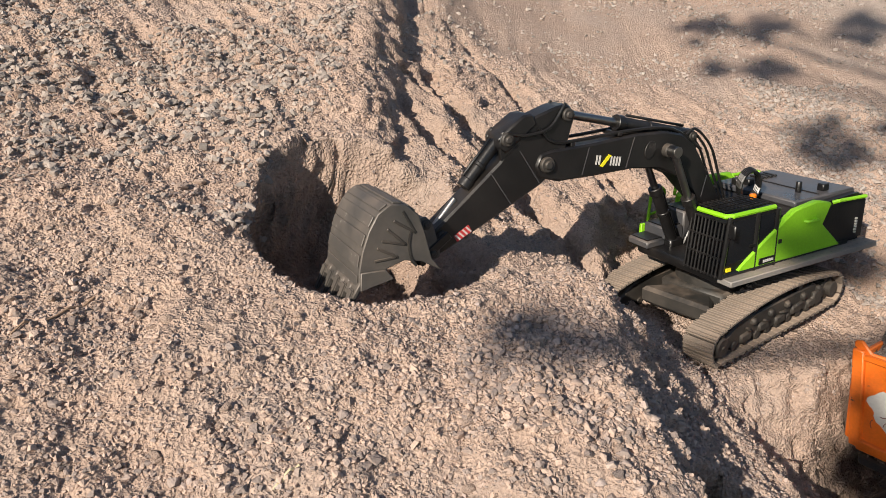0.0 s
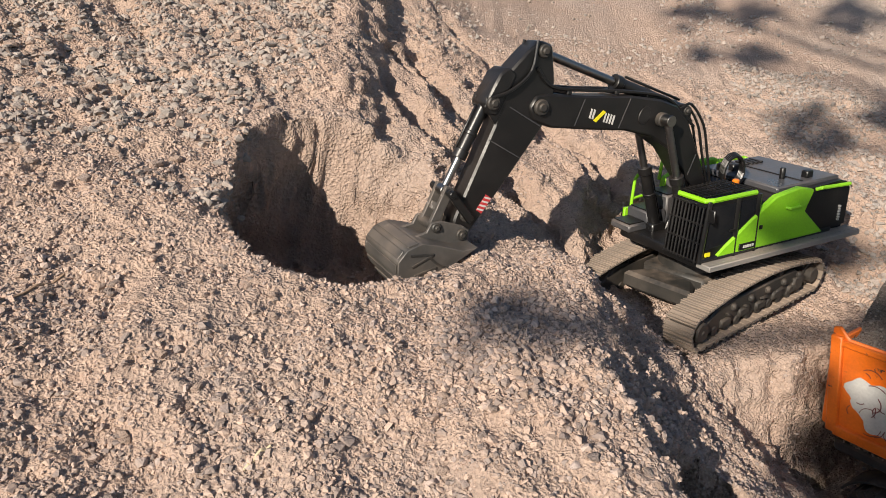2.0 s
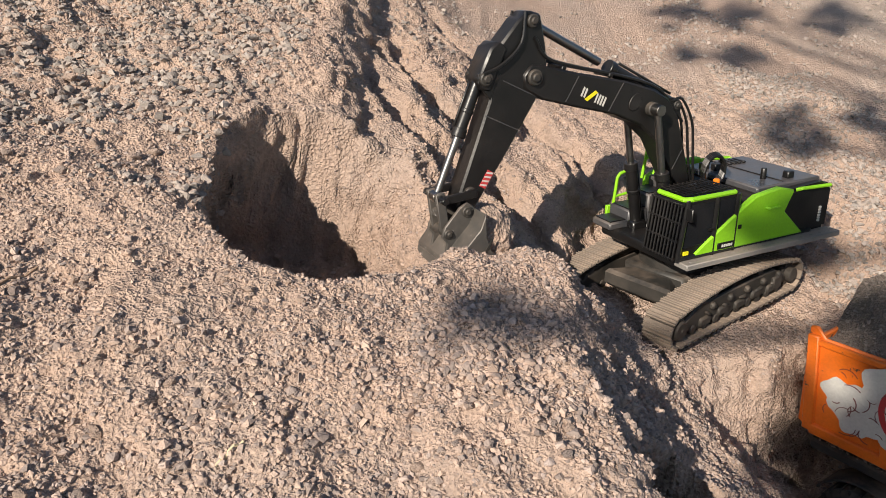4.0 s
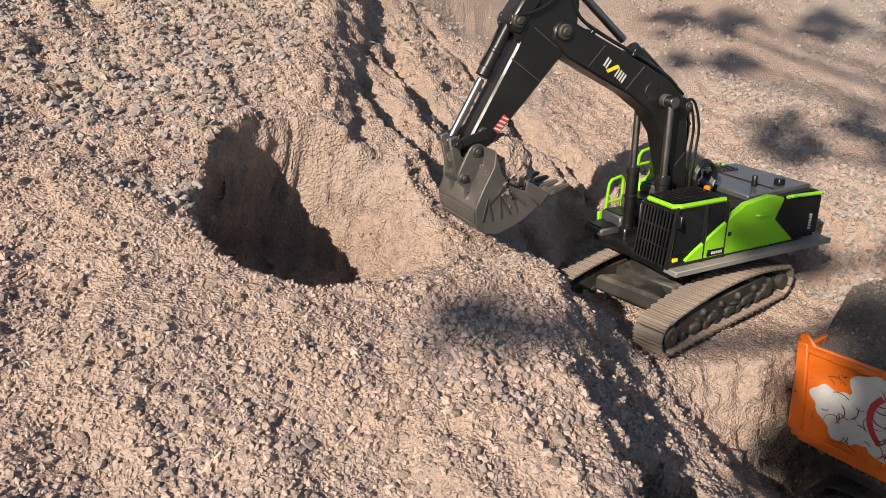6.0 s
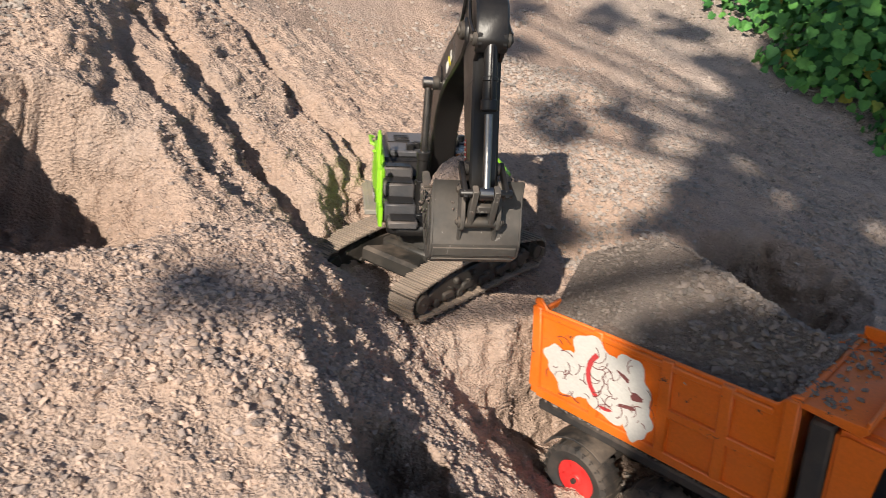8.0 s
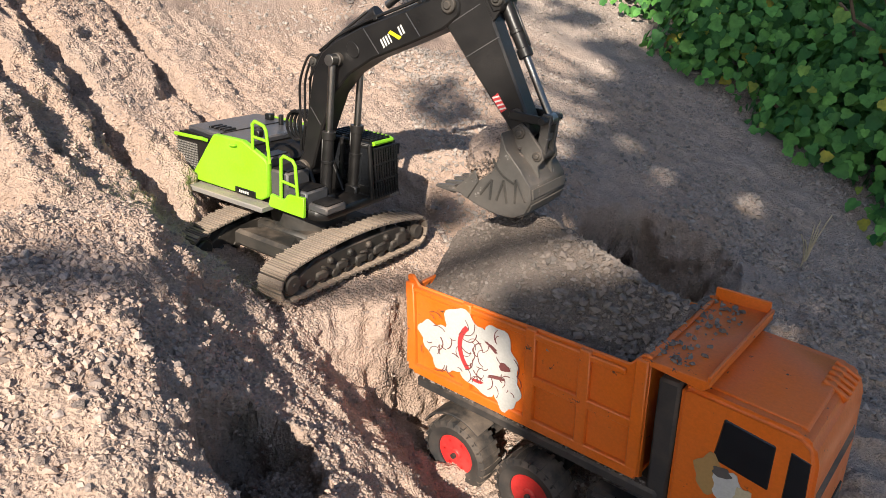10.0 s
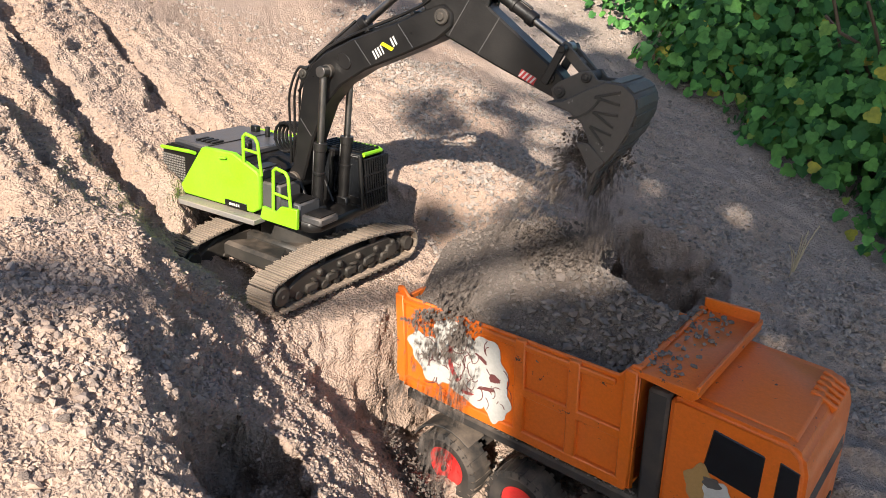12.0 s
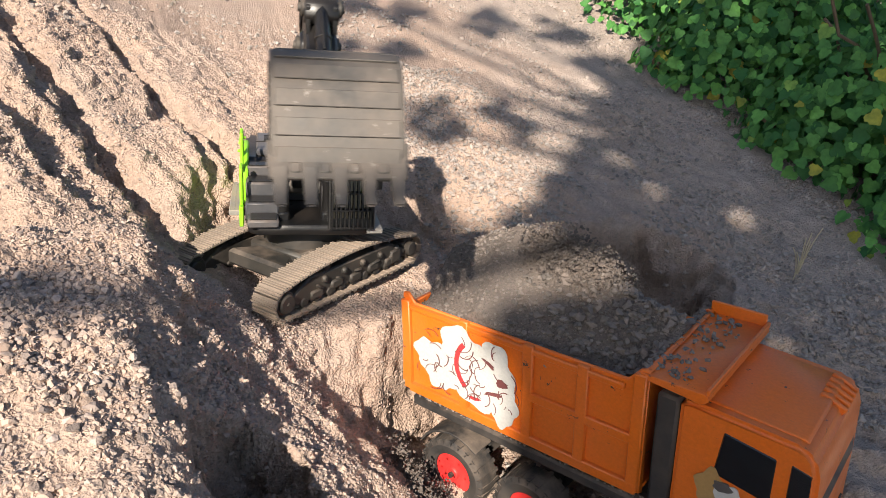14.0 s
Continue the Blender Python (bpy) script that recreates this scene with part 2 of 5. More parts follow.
def height(x, y, rough=True, dug_shade=False):
    x, y = np.asarray(x, float), np.asarray(y, float)
    wx = x + .02 * fbm(x, y, .22, 3, 5)
    wy = y + .02 * fbm(x, y, .22, 3, 9)
    # hillside behind
    drop = np.where(wx < 0, .21 * wx, .18 * (1 - np.exp(-np.maximum(wx, 0) / .25)))
    yy = np.minimum(wy, 3.2)
    back = .335 + .205 * (yy - 1.2) - np.maximum(drop, -.45)
    # rills washed down the hillside
    for x0, y0, k, wide, deep, top in RILLS:
        q = wx - (x0 + k * (wy - y0)) + .02 * fbm(wx, wy, .12, 2, 31)
        cut = np.where(q < 0, step((q + wide * .55) / (wide * .5)), np.exp(-(q / (wide * 1.7)) ** 2))
        back = back - deep * cut * step((wy - 1.02) / .15) * step((top - wy) / .3)
    # spoil mound in front
    mound = .305 - .06 * np.minimum(wx, 0) + .26 * soft(wy - .8, .06) * step((.02 - wx) / .2) - .5 * soft(.655 - wy, .08)
    mound = np.maximum(mound, .0)
    crest = .200 + .42 * soft(.66 - wy, .05) + .25 * soft(wy - .86, .05)
    mound = mound - 1.02 * soft(wx - crest, .025)
    mound = mound - .9 * soft(wy - .93 - .35 * step((-.05 - wx) / .2), .04) * step((wx + .12) / .15)
    # floor: the machine's pad, falling over a bank to the truck's trench
    u = (wx - TRUCK_AT[0]) * TRUCK_U[0] + (wy - TRUCK_AT[1]) * TRUCK_U[1]
    n = -(wx - TRUCK_AT[0]) * TRUCK_U[1] + (wy - TRUCK_AT[1]) * TRUCK_U[0]
    bank = wy - (.905 + .16 * (wx - .45))
    pad = PAD_Z + .03 * step((.36 - wx) / .1)
    valley = np.maximum(-.195 + .16 * np.clip(u, -.1, 1.2), -.2) + .05 * step((-n - .17) / .1)
    inside = step((u + .07) / .07) * step((.20 - np.abs(n)) / .06)
    floor_ = valley + (pad - valley) * step((bank + .10) / .16) * (1 - inside)
    # cuts into the hillside
    pit = ((wx + .10) / .175) ** 2 + ((wy - .99) / .20) ** 2
    lip = wx + .005 - .46 * (wy - .866)
    rise = -.8 * (wx + .06) - .6 * (wy - 1.10)
    pit_floor = .128 + .85 * soft(lip + .10, .04) + .58 * soft(rise - .08, .03)
    exc = np.hypot((wx - .60) / 1.15, (wy - 1.10)) - .27
    ground_ = smax(back, mound, .03)
    saddle = .232 - .35 * np.abs(wx - .12) - 1.3 * soft(np.abs(wx - .12) - .12, .03) - .8 * soft(np.abs(wy - 1.04) - .10, .03)
    # pad bowl and truck trench, with steep earth walls
    bowl = floor_ + (1.5 + 1.3 * step((.62 - wx) / .15) * step((wy - 1.12) / .08)) * soft(exc, .03)
    side = np.maximum(np.maximum(-.36 - n, n - .17), np.maximum(u - 1.2, -.2 - u))
    trench = floor_ + 1.25 * soft(side, .03)
    low = smin(bowl, trench, .02)
    low = np.where(wy < .55, np.minimum(low, floor_ + 1.25 * soft(side, .03)), low)
    out = smin(ground_, smax(low, mound, .025), .03)
    slope = .26 + .75 * step((wx + .16) / .14)
    dig = step((1.12 - pit + .04 * fbm(x, y, .08, 2, 27)) / slope)
    out = out + (np.minimum(pit_floor, out) - out) * dig
    out = smax(out, saddle, .02)
    # bite taken out of the far bank beside the truck
    bite = ((wx - 1.215) / .215) ** 2 + ((wy - 1.075 + .16 * (wx - 1.2)) / .13) ** 2
    out = out - .275 * step((1.2 - bite + .06 * fbm(x, y, .08, 2, 29)) / .62)
    scoop = step((1.15 - bite) / .22)
    # hole dug under the mound's flank
    hole = ((wx - .362) / .085) ** 2 + ((wy - .595 - .3 * (wx - .36)) / .098) ** 2
    burrow = step((1.1 - hole + .12 * fbm(x, y, .05, 2, 37)) / .22)
    out = out + (np.minimum(.0, out) - out) * burrow
    scoop = np.maximum(scoop, burrow)
    # holes whose soil colour is browned and darkened as shade
    if dug_shade:
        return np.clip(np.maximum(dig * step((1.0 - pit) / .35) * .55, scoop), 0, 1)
    out = out + .015 * np.exp(-((wx - .565) ** 2 + (wy - .675) ** 2) / (2 * .055 ** 2))
    if rough:
        near = step((2.6 - y) / 1.0)
        out = out + .011 * fbm(x, y, .13, 3, 3) + near * (.0048 * fbm(x, y, .04, 3, 7))
        streak = fbm((x + .74 * y), (y - .74 * x) * .12, .045, 3, 17)
        out = out + near * .0085 * streak * step((y - 1.0) / .25)
        fan = fbm((x * .6 + y), (x - .6 * y) * .14, .040, 3, 19)
        out = out + near * (.0085 * fan - .012 * np.maximum(0, .35 - np.abs(fan))) * step((x - .18) / .12) * step((1.0 - y) / .2)
        out = out + .016 * np.maximum(dig, scoop) * fbm(x, y, .045, 4, 23)
        out = out + near * .0026 * np.abs(fbm(x, y, .017, 2, 13)) + near * .0014 * np.abs(fbm(x, y, .0105, 1, 47))
    return out


def spaced(lo, hi, fine, far_lo, far_hi):
    """grid lines that are fine from lo to hi and widen out to the horizon"""
    mid = list(np.arange(lo, hi, fine))
    out, stepw, v = [], fine, hi
    while v < far_hi:
        out.append(v)
        stepw *= 1.22
        v += stepw
    low, stepw, v = [], fine, lo - fine
    while v > far_lo:
        low.append(v)
        stepw *= 1.22
        v -= stepw
    return np.array([far_lo] + low[::-1] + mid + out + [far_hi])


def vnoise3(p, size, seed=0):
    """smooth noise in space; p: rows of x, y, z"""
    q = p / size
    i0 = np.floor(q)
    f = q - i0
    f = f * f * (3 - 2 * f)
    out = 0
    for dz in (0, 1):
        sd = (i0[:, 2] + dz).astype(np.int64) * 7919 + seed
        a, b = lattice(i0[:, 0], i0[:, 1], sd), lattice(i0[:, 0] + 1, i0[:, 1], sd)
        c, d = lattice(i0[:, 0], i0[:, 1] + 1, sd), lattice(i0[:, 0] + 1, i0[:, 1] + 1, sd)
        flat = (a + (b - a) * f[:, 0]) * (1 - f[:, 1]) + (c + (d - c) * f[:, 0]) * f[:, 1]
        out = out + flat * (f[:, 2] if dz else 1 - f[:, 2])
    return out


GROUND_X, GROUND_Y = spaced(-.85, 1.75, .0036, -70, 70), spaced(.30, 1.85, .0036, -40, 90)


def dug_surface():
    """the ground's points: the height field, undercut where it was dug and broken up on its steep faces"""
    gx, gy = np.meshgrid(GROUND_X, GROUND_Y)
    gz = height(gx, gy)
    raw = height(gx, gy, dug_shade=True)
    # undercut: the deeper a point of a pit lies, the further it is pushed in under the bank
    pit = step((1.5 - ((gx + .10) / .175) ** 2 - ((gy - .99) / .20) ** 2) / .5)
    under = pit * np.clip(.36 - gz, 0, .18) / .18
    under = under * step((-.08 - gx) / .12)
    px, py = gx - .062 * under, gy + .012 * under
    co = np.stack([px, py, gz], -1)
    du, dv = np.gradient(co, axis=1), np.gradient(co, axis=0)
    nrm = np.cross(du.reshape(-1, 3), dv.reshape(-1, 3))
    nrm /= np.linalg.norm(nrm, axis=1)[:, None] + 1e-12
    flat = co.reshape(-1, 3)
    near = (step((2.3 - gy) / .6) * step((gy - .2) / .1) * step((2.1 - gx) / .4) * step((gx + 1.1) / .3)).ravel()
    steep = np.clip((.93 - nrm[:, 2]) / .35, 0, 1)
    chunk = .010 * (np.abs(vnoise3(flat, .055, 3)) - .35) + .008 * vnoise3(flat, .024, 5) + .0045 * vnoise3(flat, .012, 8)
    grit = .0022 * np.abs(vnoise3(flat, .013, 11)) + .0018 * vnoise3(flat, .008, 13)
    flat = flat + nrm * (near * (chunk * (.12 + 1.2 * steep + 1.6 * raw.ravel()) + 1.1 * grit))[:, None]
    return flat.reshape(co.shape), raw


GROUND_CO, GROUND_RAW = dug_surface()


def on_ground(x, y):
    """the point of the dug surface that belongs to the plan's x, y"""
    x, y = np.atleast_1d(np.asarray(x, float)), np.atleast_1d(np.asarray(y, float))
    i = np.clip(np.searchsorted(GROUND_X, x) - 1, 0, len(GROUND_X) - 2)
    j = np.clip(np.searchsorted(GROUND_Y, y) - 1, 0, len(GROUND_Y) - 2)
    u = ((x - GROUND_X[i]) / (GROUND_X[i + 1] - GROUND_X[i]))[:, None]
    v = ((y - GROUND_Y[j]) / (GROUND_Y[j + 1] - GROUND_Y[j]))[:, None]
    return (GROUND_CO[j, i] * (1 - u) + GROUND_CO[j, i + 1] * u) * (1 - v) + (GROUND_CO[j + 1, i] * (1 - u) + GROUND_CO[j + 1, i + 1] * u) * v


def make_ground():
    nx, ny = len(GROUND_X), len(GROUND_Y)
    idx = np.arange(nx * ny).reshape(ny, nx)
    quads = np.stack([idx[:-1, :-1], idx[:-1, 1:], idx[1:, 1:], idx[1:, :-1]], -1).reshape(-1, 4)
    me = bpy.data.meshes.new("ground")
    me.vertices.add(nx * ny)
    me.vertices.foreach_set("co", GROUND_CO.ravel())
    me.loops.add(quads.size)
    me.loops.foreach_set("vertex_index", quads.ravel())
    me.polygons.add(len(quads))
    me.polygons.foreach_set("loop_start", np.arange(0, quads.size, 4))
    me.update(calc_edges=True)
    me.polygons.foreach_set("use_smooth", np.ones(len(quads), bool))
    dug_layer = me.attributes.new("dug_shade", "FLOAT", "POINT")
    dug_layer.data.foreach_set("value", GROUND_RAW.ravel())
    me.materials.append(SOIL)
    ob = new("ground", me)
    tagged(ob, "dry pinkish-brown dug soil hillside with rills, mound and pits", "ground", kind="structure")
    return ob


ground = make_ground()


def rock_shape(seed, points=11):
    """unit stone: a broken lump with flat faces (vertices, triangles)"""
    rng = random.Random(seed)
    bm = bmesh.new()
    sx, sy, sz = rng.uniform(.85, 1.25), rng.uniform(.7, 1.05), rng.uniform(.6, .9)
    for _ in range(points):
        v = Vector((rng.gauss(0, 1), rng.gauss(0, 1), rng.gauss(0, 1))).normalized() * rng.uniform(.8, 1.12)
        bm.verts.new((v.x * sx, v.y * sy, v.z * sz))
    out = bmesh.ops.convex_hull(bm, input=bm.verts)
    bmesh.ops.delete(bm, geom=[g for g in out["geom_interior"] if isinstance(g, bmesh.types.BMVert)], context="VERTS")
    bmesh.ops.triangulate(bm, faces=bm.faces)
    bm.verts.index_update()
    vs = np.array([v.co[:] for v in bm.verts])
    fs = np.array([[v.index for v in f.verts] for f in bm.faces])
    bm.free()
    return vs, fs


ROCKS = [rock_shape(s, 9 + s % 5) for s in range(28)]


def scatter_mesh(name, places, mat, kinds=ROCKS, seed=3):
    """many small stones joined into one mesh; places: rows of x, y, z, radius"""
    rng = np.random.default_rng(seed)
    places = np.asarray(places, float)
    pick = rng.integers(len(kinds), size=len(places))
    allv, allf, base = [], [], 0
    for k, (vs, fs) in enumerate(kinds):
        rows = places[pick == k]
        n = len(rows)
        if not n:
            continue
        a, b = rng.uniform(0, 6.283, n), rng.uniform(-.7, .7, n)
        ca, sa, cb, sb, o = np.cos(a), np.sin(a), np.cos(b), np.sin(b), np.zeros(n)
        rot = np.stack([np.stack([ca, -sa * cb, sa * sb], -1), np.stack([sa, ca * cb, -ca * sb], -1), np.stack([o, sb, cb], -1)], 1)
        v = np.einsum("nij,vj->nvi", rot, vs) * rows[:, 3][:, None, None] + rows[:, None, :3]
        allv.append(v.reshape(-1, 3))
        allf.append((fs[None] + (np.arange(n) * len(vs))[:, None, None]).reshape(-1, 3) + base)
        base += n * len(vs)
    v, f = np.concatenate(allv), np.concatenate(allf)
    me = bpy.data.meshes.new(name)
    me.vertices.add(len(v))
    me.vertices.foreach_set("co", v.ravel())
    me.loops.add(f.size)
    me.loops.foreach_set("vertex_index", f.ravel().astype(np.int32))
    me.polygons.add(len(f))
    me.polygons.foreach_set("loop_start", np.arange(0, f.size, 3))
    me.update(calc_edges=True)
    me.polygons.foreach_set("use_smooth", np.zeros(len(f), bool))
    me.materials.append(mat)
    return new(name, me)


# ---- the toy excavator ----
EXC_BASE = Matrix.Translation((.501, 1.1699, .1226)) @ Matrix.Rotation(math.hypot(.0952, .0453), 4, Vector((-.0952, -.0453, 0))) @ Matrix.Rotation(.6436, 4, "Z")
WHEELBASE, GAUGE, AXLE_Z, TRACK_R = .352, .216, -.0092, .0275
FOOT, BOOM_L, STICK_L, LINK_R = (.0052, .1323), .4171, .2162, .0433
BOOM_CYL_PIN, STICK_CYL_BASE = (.2004, .0813), (.150, .118)
STICK_TOP, BUCKET_CYL_PIN, ROCKER_PIN = (-.0648, .044), (.0385, .0693), (.190, .0066)
BOOM_CYL_FOOT = (.072, .094)
Z0 = .0846

excavator = thing("excavator", "black toy tracked excavator with bright green panels standing on dug soil", "excavator", at=EXC_BASE)


def build_undercarriage():
    bm = B()
    box(bm, (0, 0, .012), (.15, .13, .034))
    slab(bm, [(-.12, -.075), (-.05, -.03), (.05, -.03), (.12, -.075), (.12, .075), (.05, .03), (-.05, .03), (-.12, .075)], -.012, .020, "xy")
    bevelled(bm, .006)
    car = part("undercarriage", bm, FRAME, excavator, "dusty black centre frame between the tracks", True)
    bm = rod(B(), (0, 0, .026), (0, 0, .074), .070, 40)
    bevelled(bm, .003)
    part("slew_ring", bm, FRAME, car, smooth=True)
    for k in range(28):
        a = k * math.tau / 28
        part("bolt", rod(B(), (.066 * math.cos(a), .066 * math.sin(a), .070), (.066 * math.cos(a), .066 * math.sin(a), .077), .0028, 6), TRACK, car)
    for sgn in (-1, 1):
        y = sgn * GAUGE / 2
        bm = B()
        h = WHEELBASE / 2
        slab(bm, [(-h + .03, AXLE_Z - .017), (h - .03, AXLE_Z - .017), (h - .012, AXLE_Z), (h - .06, AXLE_Z + .026), (-h + .06, AXLE_Z + .026), (-h + .012, AXLE_Z)], y - .017, y + .017)
        for k in range(5):
            x = -h + .075 + k * .052
            box(bm, (x, y + sgn * .018, AXLE_Z - .008 + .004 * (k % 2)), (.030, .008, .016))
            box(bm, (x + .02, y + sgn * .019, AXLE_Z + .014), (.012, .010, .012))
            box(bm, (x + .006, y + sgn * .020, AXLE_Z + .004), (.022, .007, .006), Matrix.Rotation(.5 - .2 * k, 3, "Y"))
        box(bm, (h - .055, y + sgn * .020, AXLE_Z), (.03, .008, .026))
        bevelled(bm, .003)
        track = part("track", bm, FRAME, excavator, "dusty crawler track with ribbed pads", True)
        for k in range(9):
            x = -h + .045 + k * (WHEELBASE - .09) / 8
            bm = rod(B(), (x, y - .019, AXLE_Z - .015), (x, y + .019, AXLE_Z - .015), .0085, 14)
            part("roller", bevelled(bm, .002), FRAME, track, smooth=True)
        for x in (-.07, .07):
            part("carrier_roller", bevelled(rod(B(), (x, y - .016, AXLE_Z + .032), (x, y + .016, AXLE_Z + .032), .009, 14), .002), FRAME, track, smooth=True)
        bm = rod(B(), (-h, y - .020, AXLE_Z), (-h, y + .020, AXLE_Z), .0215, 26)
        rod(bm, (-h, y - .027, AXLE_Z), (-h, y + .027, AXLE_Z), .0165, 24)
        rod(bm, (-h, y - .029, AXLE_Z), (-h, y + .029, AXLE_Z), .005, 12)
        part("idler", bevelled(bm, .003), FRAME, track, smooth=True)
        bm = B()
        teeth = []
        for k in range(40):
            a = k * math.tau / 40
            r = .0225 if k % 4 < 2 else .018
            teeth.append((h + r * math.cos(a), AXLE_Z + r * math.sin(a)))
        slab(bm, teeth, y - .012, y + .012)
        rod(bm, (h, y - .024, AXLE_Z), (h, y + .024, AXLE_Z), .014, 20)
        part("sprocket", bevelled(bm, .001), FRAME, track, smooth=True)
        # pads round the loop, all on one mesh
        pad_me = None
        total = 2 * WHEELBASE + math.tau * TRACK_R
        count = 48
        for k in range(count):
            s = k * total / count
            if s < WHEELBASE:
                x, z, a = -h + s, AXLE_Z + TRACK_R + .020 * math.sin(math.pi * s / WHEELBASE) ** .8, -math.atan(.020 * math.pi / WHEELBASE * math.cos(math.pi * s / WHEELBASE))
            elif s < WHEELBASE + math.pi * TRACK_R:
                a = (s - WHEELBASE) / TRACK_R
                x, z = h + TRACK_R * math.sin(a), AXLE_Z + TRACK_R * math.cos(a)
            elif s < 2 * WHEELBASE + math.pi * TRACK_R:
                x, z, a = h - (s - WHEELBASE - math.pi * TRACK_R), AXLE_Z - TRACK_R, math.pi
            else:
                a = math.pi + (s - 2 * WHEELBASE - math.pi * TRACK_R) / TRACK_R
                x, z = -h + TRACK_R * math.sin(a), AXLE_Z + TRACK_R * math.cos(a)
            m = Matrix.Translation((x, y, z)) @ Matrix.Rotation(a, 4, "Y")
            if pad_me is None:
                bm = box(B(), (0, 0, 0), (.0165, .054, .0045))
                box(bm, (-.0045, 0, .0035), (.0025, .054, .004))
                box(bm, (.0015, 0, .0030), (.0022, .054, .003))
                box(bm, (0, 0, -.005), (.010, .018, .007))
                bevelled(bm, .0007)
                ob = part("pad", bm, TRACK, track, loc=m)
                pad_me = ob.data
            else:
                ob = new("pad", pad_me)
                ob.parent, ob.matrix_basis = track, m


def build_house():
    bm = B()
    slab(bm, [(-.20, -.098), (.10, -.098), (.115, -.08), (.115, .10), (.105, .112), (-.20, .112), (-.225, .06), (-.225, -.05)], Z0 - .012, Z0 + .006, "xy")
    bevelled(bm, .003)
    house = part("house", bm, BLACK, excavator, "black upper deck that swings on the slew ring", True)

    def add(name, bm, mat, label="", bev=.003, smooth=True):
        return part(name, bevelled(bm, bev, 2 if bev > .004 else 1), mat, house, label, smooth)

    # walkways along both sides
    for sgn, x0, x1 in ((1, -.250, .112), (-1, -.250, .010)):
        y = sgn * .118
        bm = box(B(), ((x0 + x1) / 2, y, Z0 - .006), (x1 - x0, .030, .010))
        add("walkway", bm, PLATE, "grey chequer-plate walkway", .0015)
        bm = B()
        for k in range(30):
            for j in range(2):
                x = x0 + .008 + k * (x1 - x0 - .012) / 30
                box(bm, (x, y - .006 + .012 * j, Z0 - .0008), (.0045, .0014, .001), Matrix.Rotation(.7 if (k + j) % 2 else -.7, 3, "Z"))
        part("tread_pattern", bm, PLATE, house)
    # engine body, counterweight, covers
    bm = slab(B(), [(-.240, Z0), (-.030, Z0), (-.028, Z0 + .050), (-.060, Z0 + .080), (-.225, Z0 + .088), (-.240, Z0 + .078)], -.105, .111)
    add("engine_body", bm, BLACK, "black engine housing", .007)
    bm = slab(B(), [(-.275, -.035), (-.275, .04), (-.258, .090), (-.232, .106), (-.232, -.100), (-.258, -.084)], Z0 - .022, Z0 + .050, "xy")
    add("counterweight", bm, BLACK, "rounded dark counterweight", .007)
    bm = slab(B(), [(-.228, -.085), (-.228, .092), (-.072, .092), (-.072, -.085)], Z0 + .080, Z0 + .0925, "xy")
    add("engine_cover", bm, COVER, "grey satin engine cover plate", .003)
    for k in range(4):
        add("vent_louvre", box(B(), (-.185 + .012 * k, -.055, Z0 + .0945), (.006, .030, .004)), BLACK, "", .001)
    add("cover_seam", box(B(), (-.14, .0, Z0 + .0932), (.003, .17, .002)), BLACK, "", .0004)
    for x, y in ((-.10, -.030), (-.085, -.045), (-.17, .070)):
        bm = box(B(), (x, y, Z0 + .098), (.016, .014, .014))
        add("filler_cap", bm, BLACK, "", .002)
    bm = rod(B(), (-.125, .055, Z0 + .090), (-.125, .055, Z0 + .112), .005, 12)
    add("exhaust_stub", bm, BLACK, "", .001)
    # side grilles at the tail
    for sgn in (-1, 1):
        y = .1118 if sgn > 0 else -.1058
        if sgn < 0:
            bm = B()
            for i in range(14):
                for j in range(14):
                    box(bm, (-.234 + .0042 * i, y, Z0 + .008 + .0046 * j), (.0026, .0022, .0026))
            part("tail_grille", bm, PLATE, house, "grey wire mesh panel")
        bm = pipe(B(), [(-.226, sgn * .108, Z0 + .080), (-.223, sgn * .116, Z0 + .083), (-.152, sgn * .116, Z0 + .086), (-.148, sgn * .108, Z0 + .082)], .0034, 8)
        part("grab_rail", bm, GREEN, house, "bright green grab rail", True)
    # left green flank
    bm = slab(B(), [(.088, Z0 + .003), (.066, Z0 + .020), (.013, Z0 + .055), (-.042, Z0 + .088), (-.098, Z0 + .095), (-.135, Z0 + .086), (-.118, Z0 + .050), (-.172, Z0 + .003)], .104, .1165)
    add("flank_panel", bm, GREEN, "bright green side panel", .0025)
    part("panel_handle", pipe(B(), [(-.068, .112, Z0 + .064), (-.072, .122, Z0 + .064), (-.094, .122, Z0 + .064), (-.098, .112, Z0 + .064)], .0026, 8), GREEN, house, "", True)
    add("model_plate", box(B(), (.016, .1172, Z0 + .013), (.036, .002, .011)), BLACK, "small black plate with white marks", .0004)
    for k in range(5):
        part("plate_mark", box(B(), (.004 + .005 * k, .1185, Z0 + .013), (.0034, .001, .0045)), WHITE, house)
    add("panel_latch", box(B(), (-.012, .1170, Z0 + .040), (.007, .0016, .007)), BLACK, "", .0003)
    for k in range(6):
        part("tail_mark", box(B(), (-.212, .1125, Z0 + .018 + .005 * k), (.004, .003, .0032)), WHITE, house)
    # right green flank with its two-step rails
    bm = slab(B(), [(-.196, Z0 + .003), (-.130, Z0 + .098), (-.058, Z0 + .100), (-.004, Z0 + .078), (.002, Z0 + .072), (.004, Z0 + .012), (-.014, Z0 + .002)], -.1115, -.098)
    add("flank_panel", bm, GREEN, "bright green side panel", .0025)
    part("panel_handle", pipe(B(), [(-.070, -.110, Z0 + .090), (-.070, -.116, Z0 + .090), (-.082, -.116, Z0 + .088), (-.082, -.110, Z0 + .088)], .0024, 8), GREEN, house, "", True)
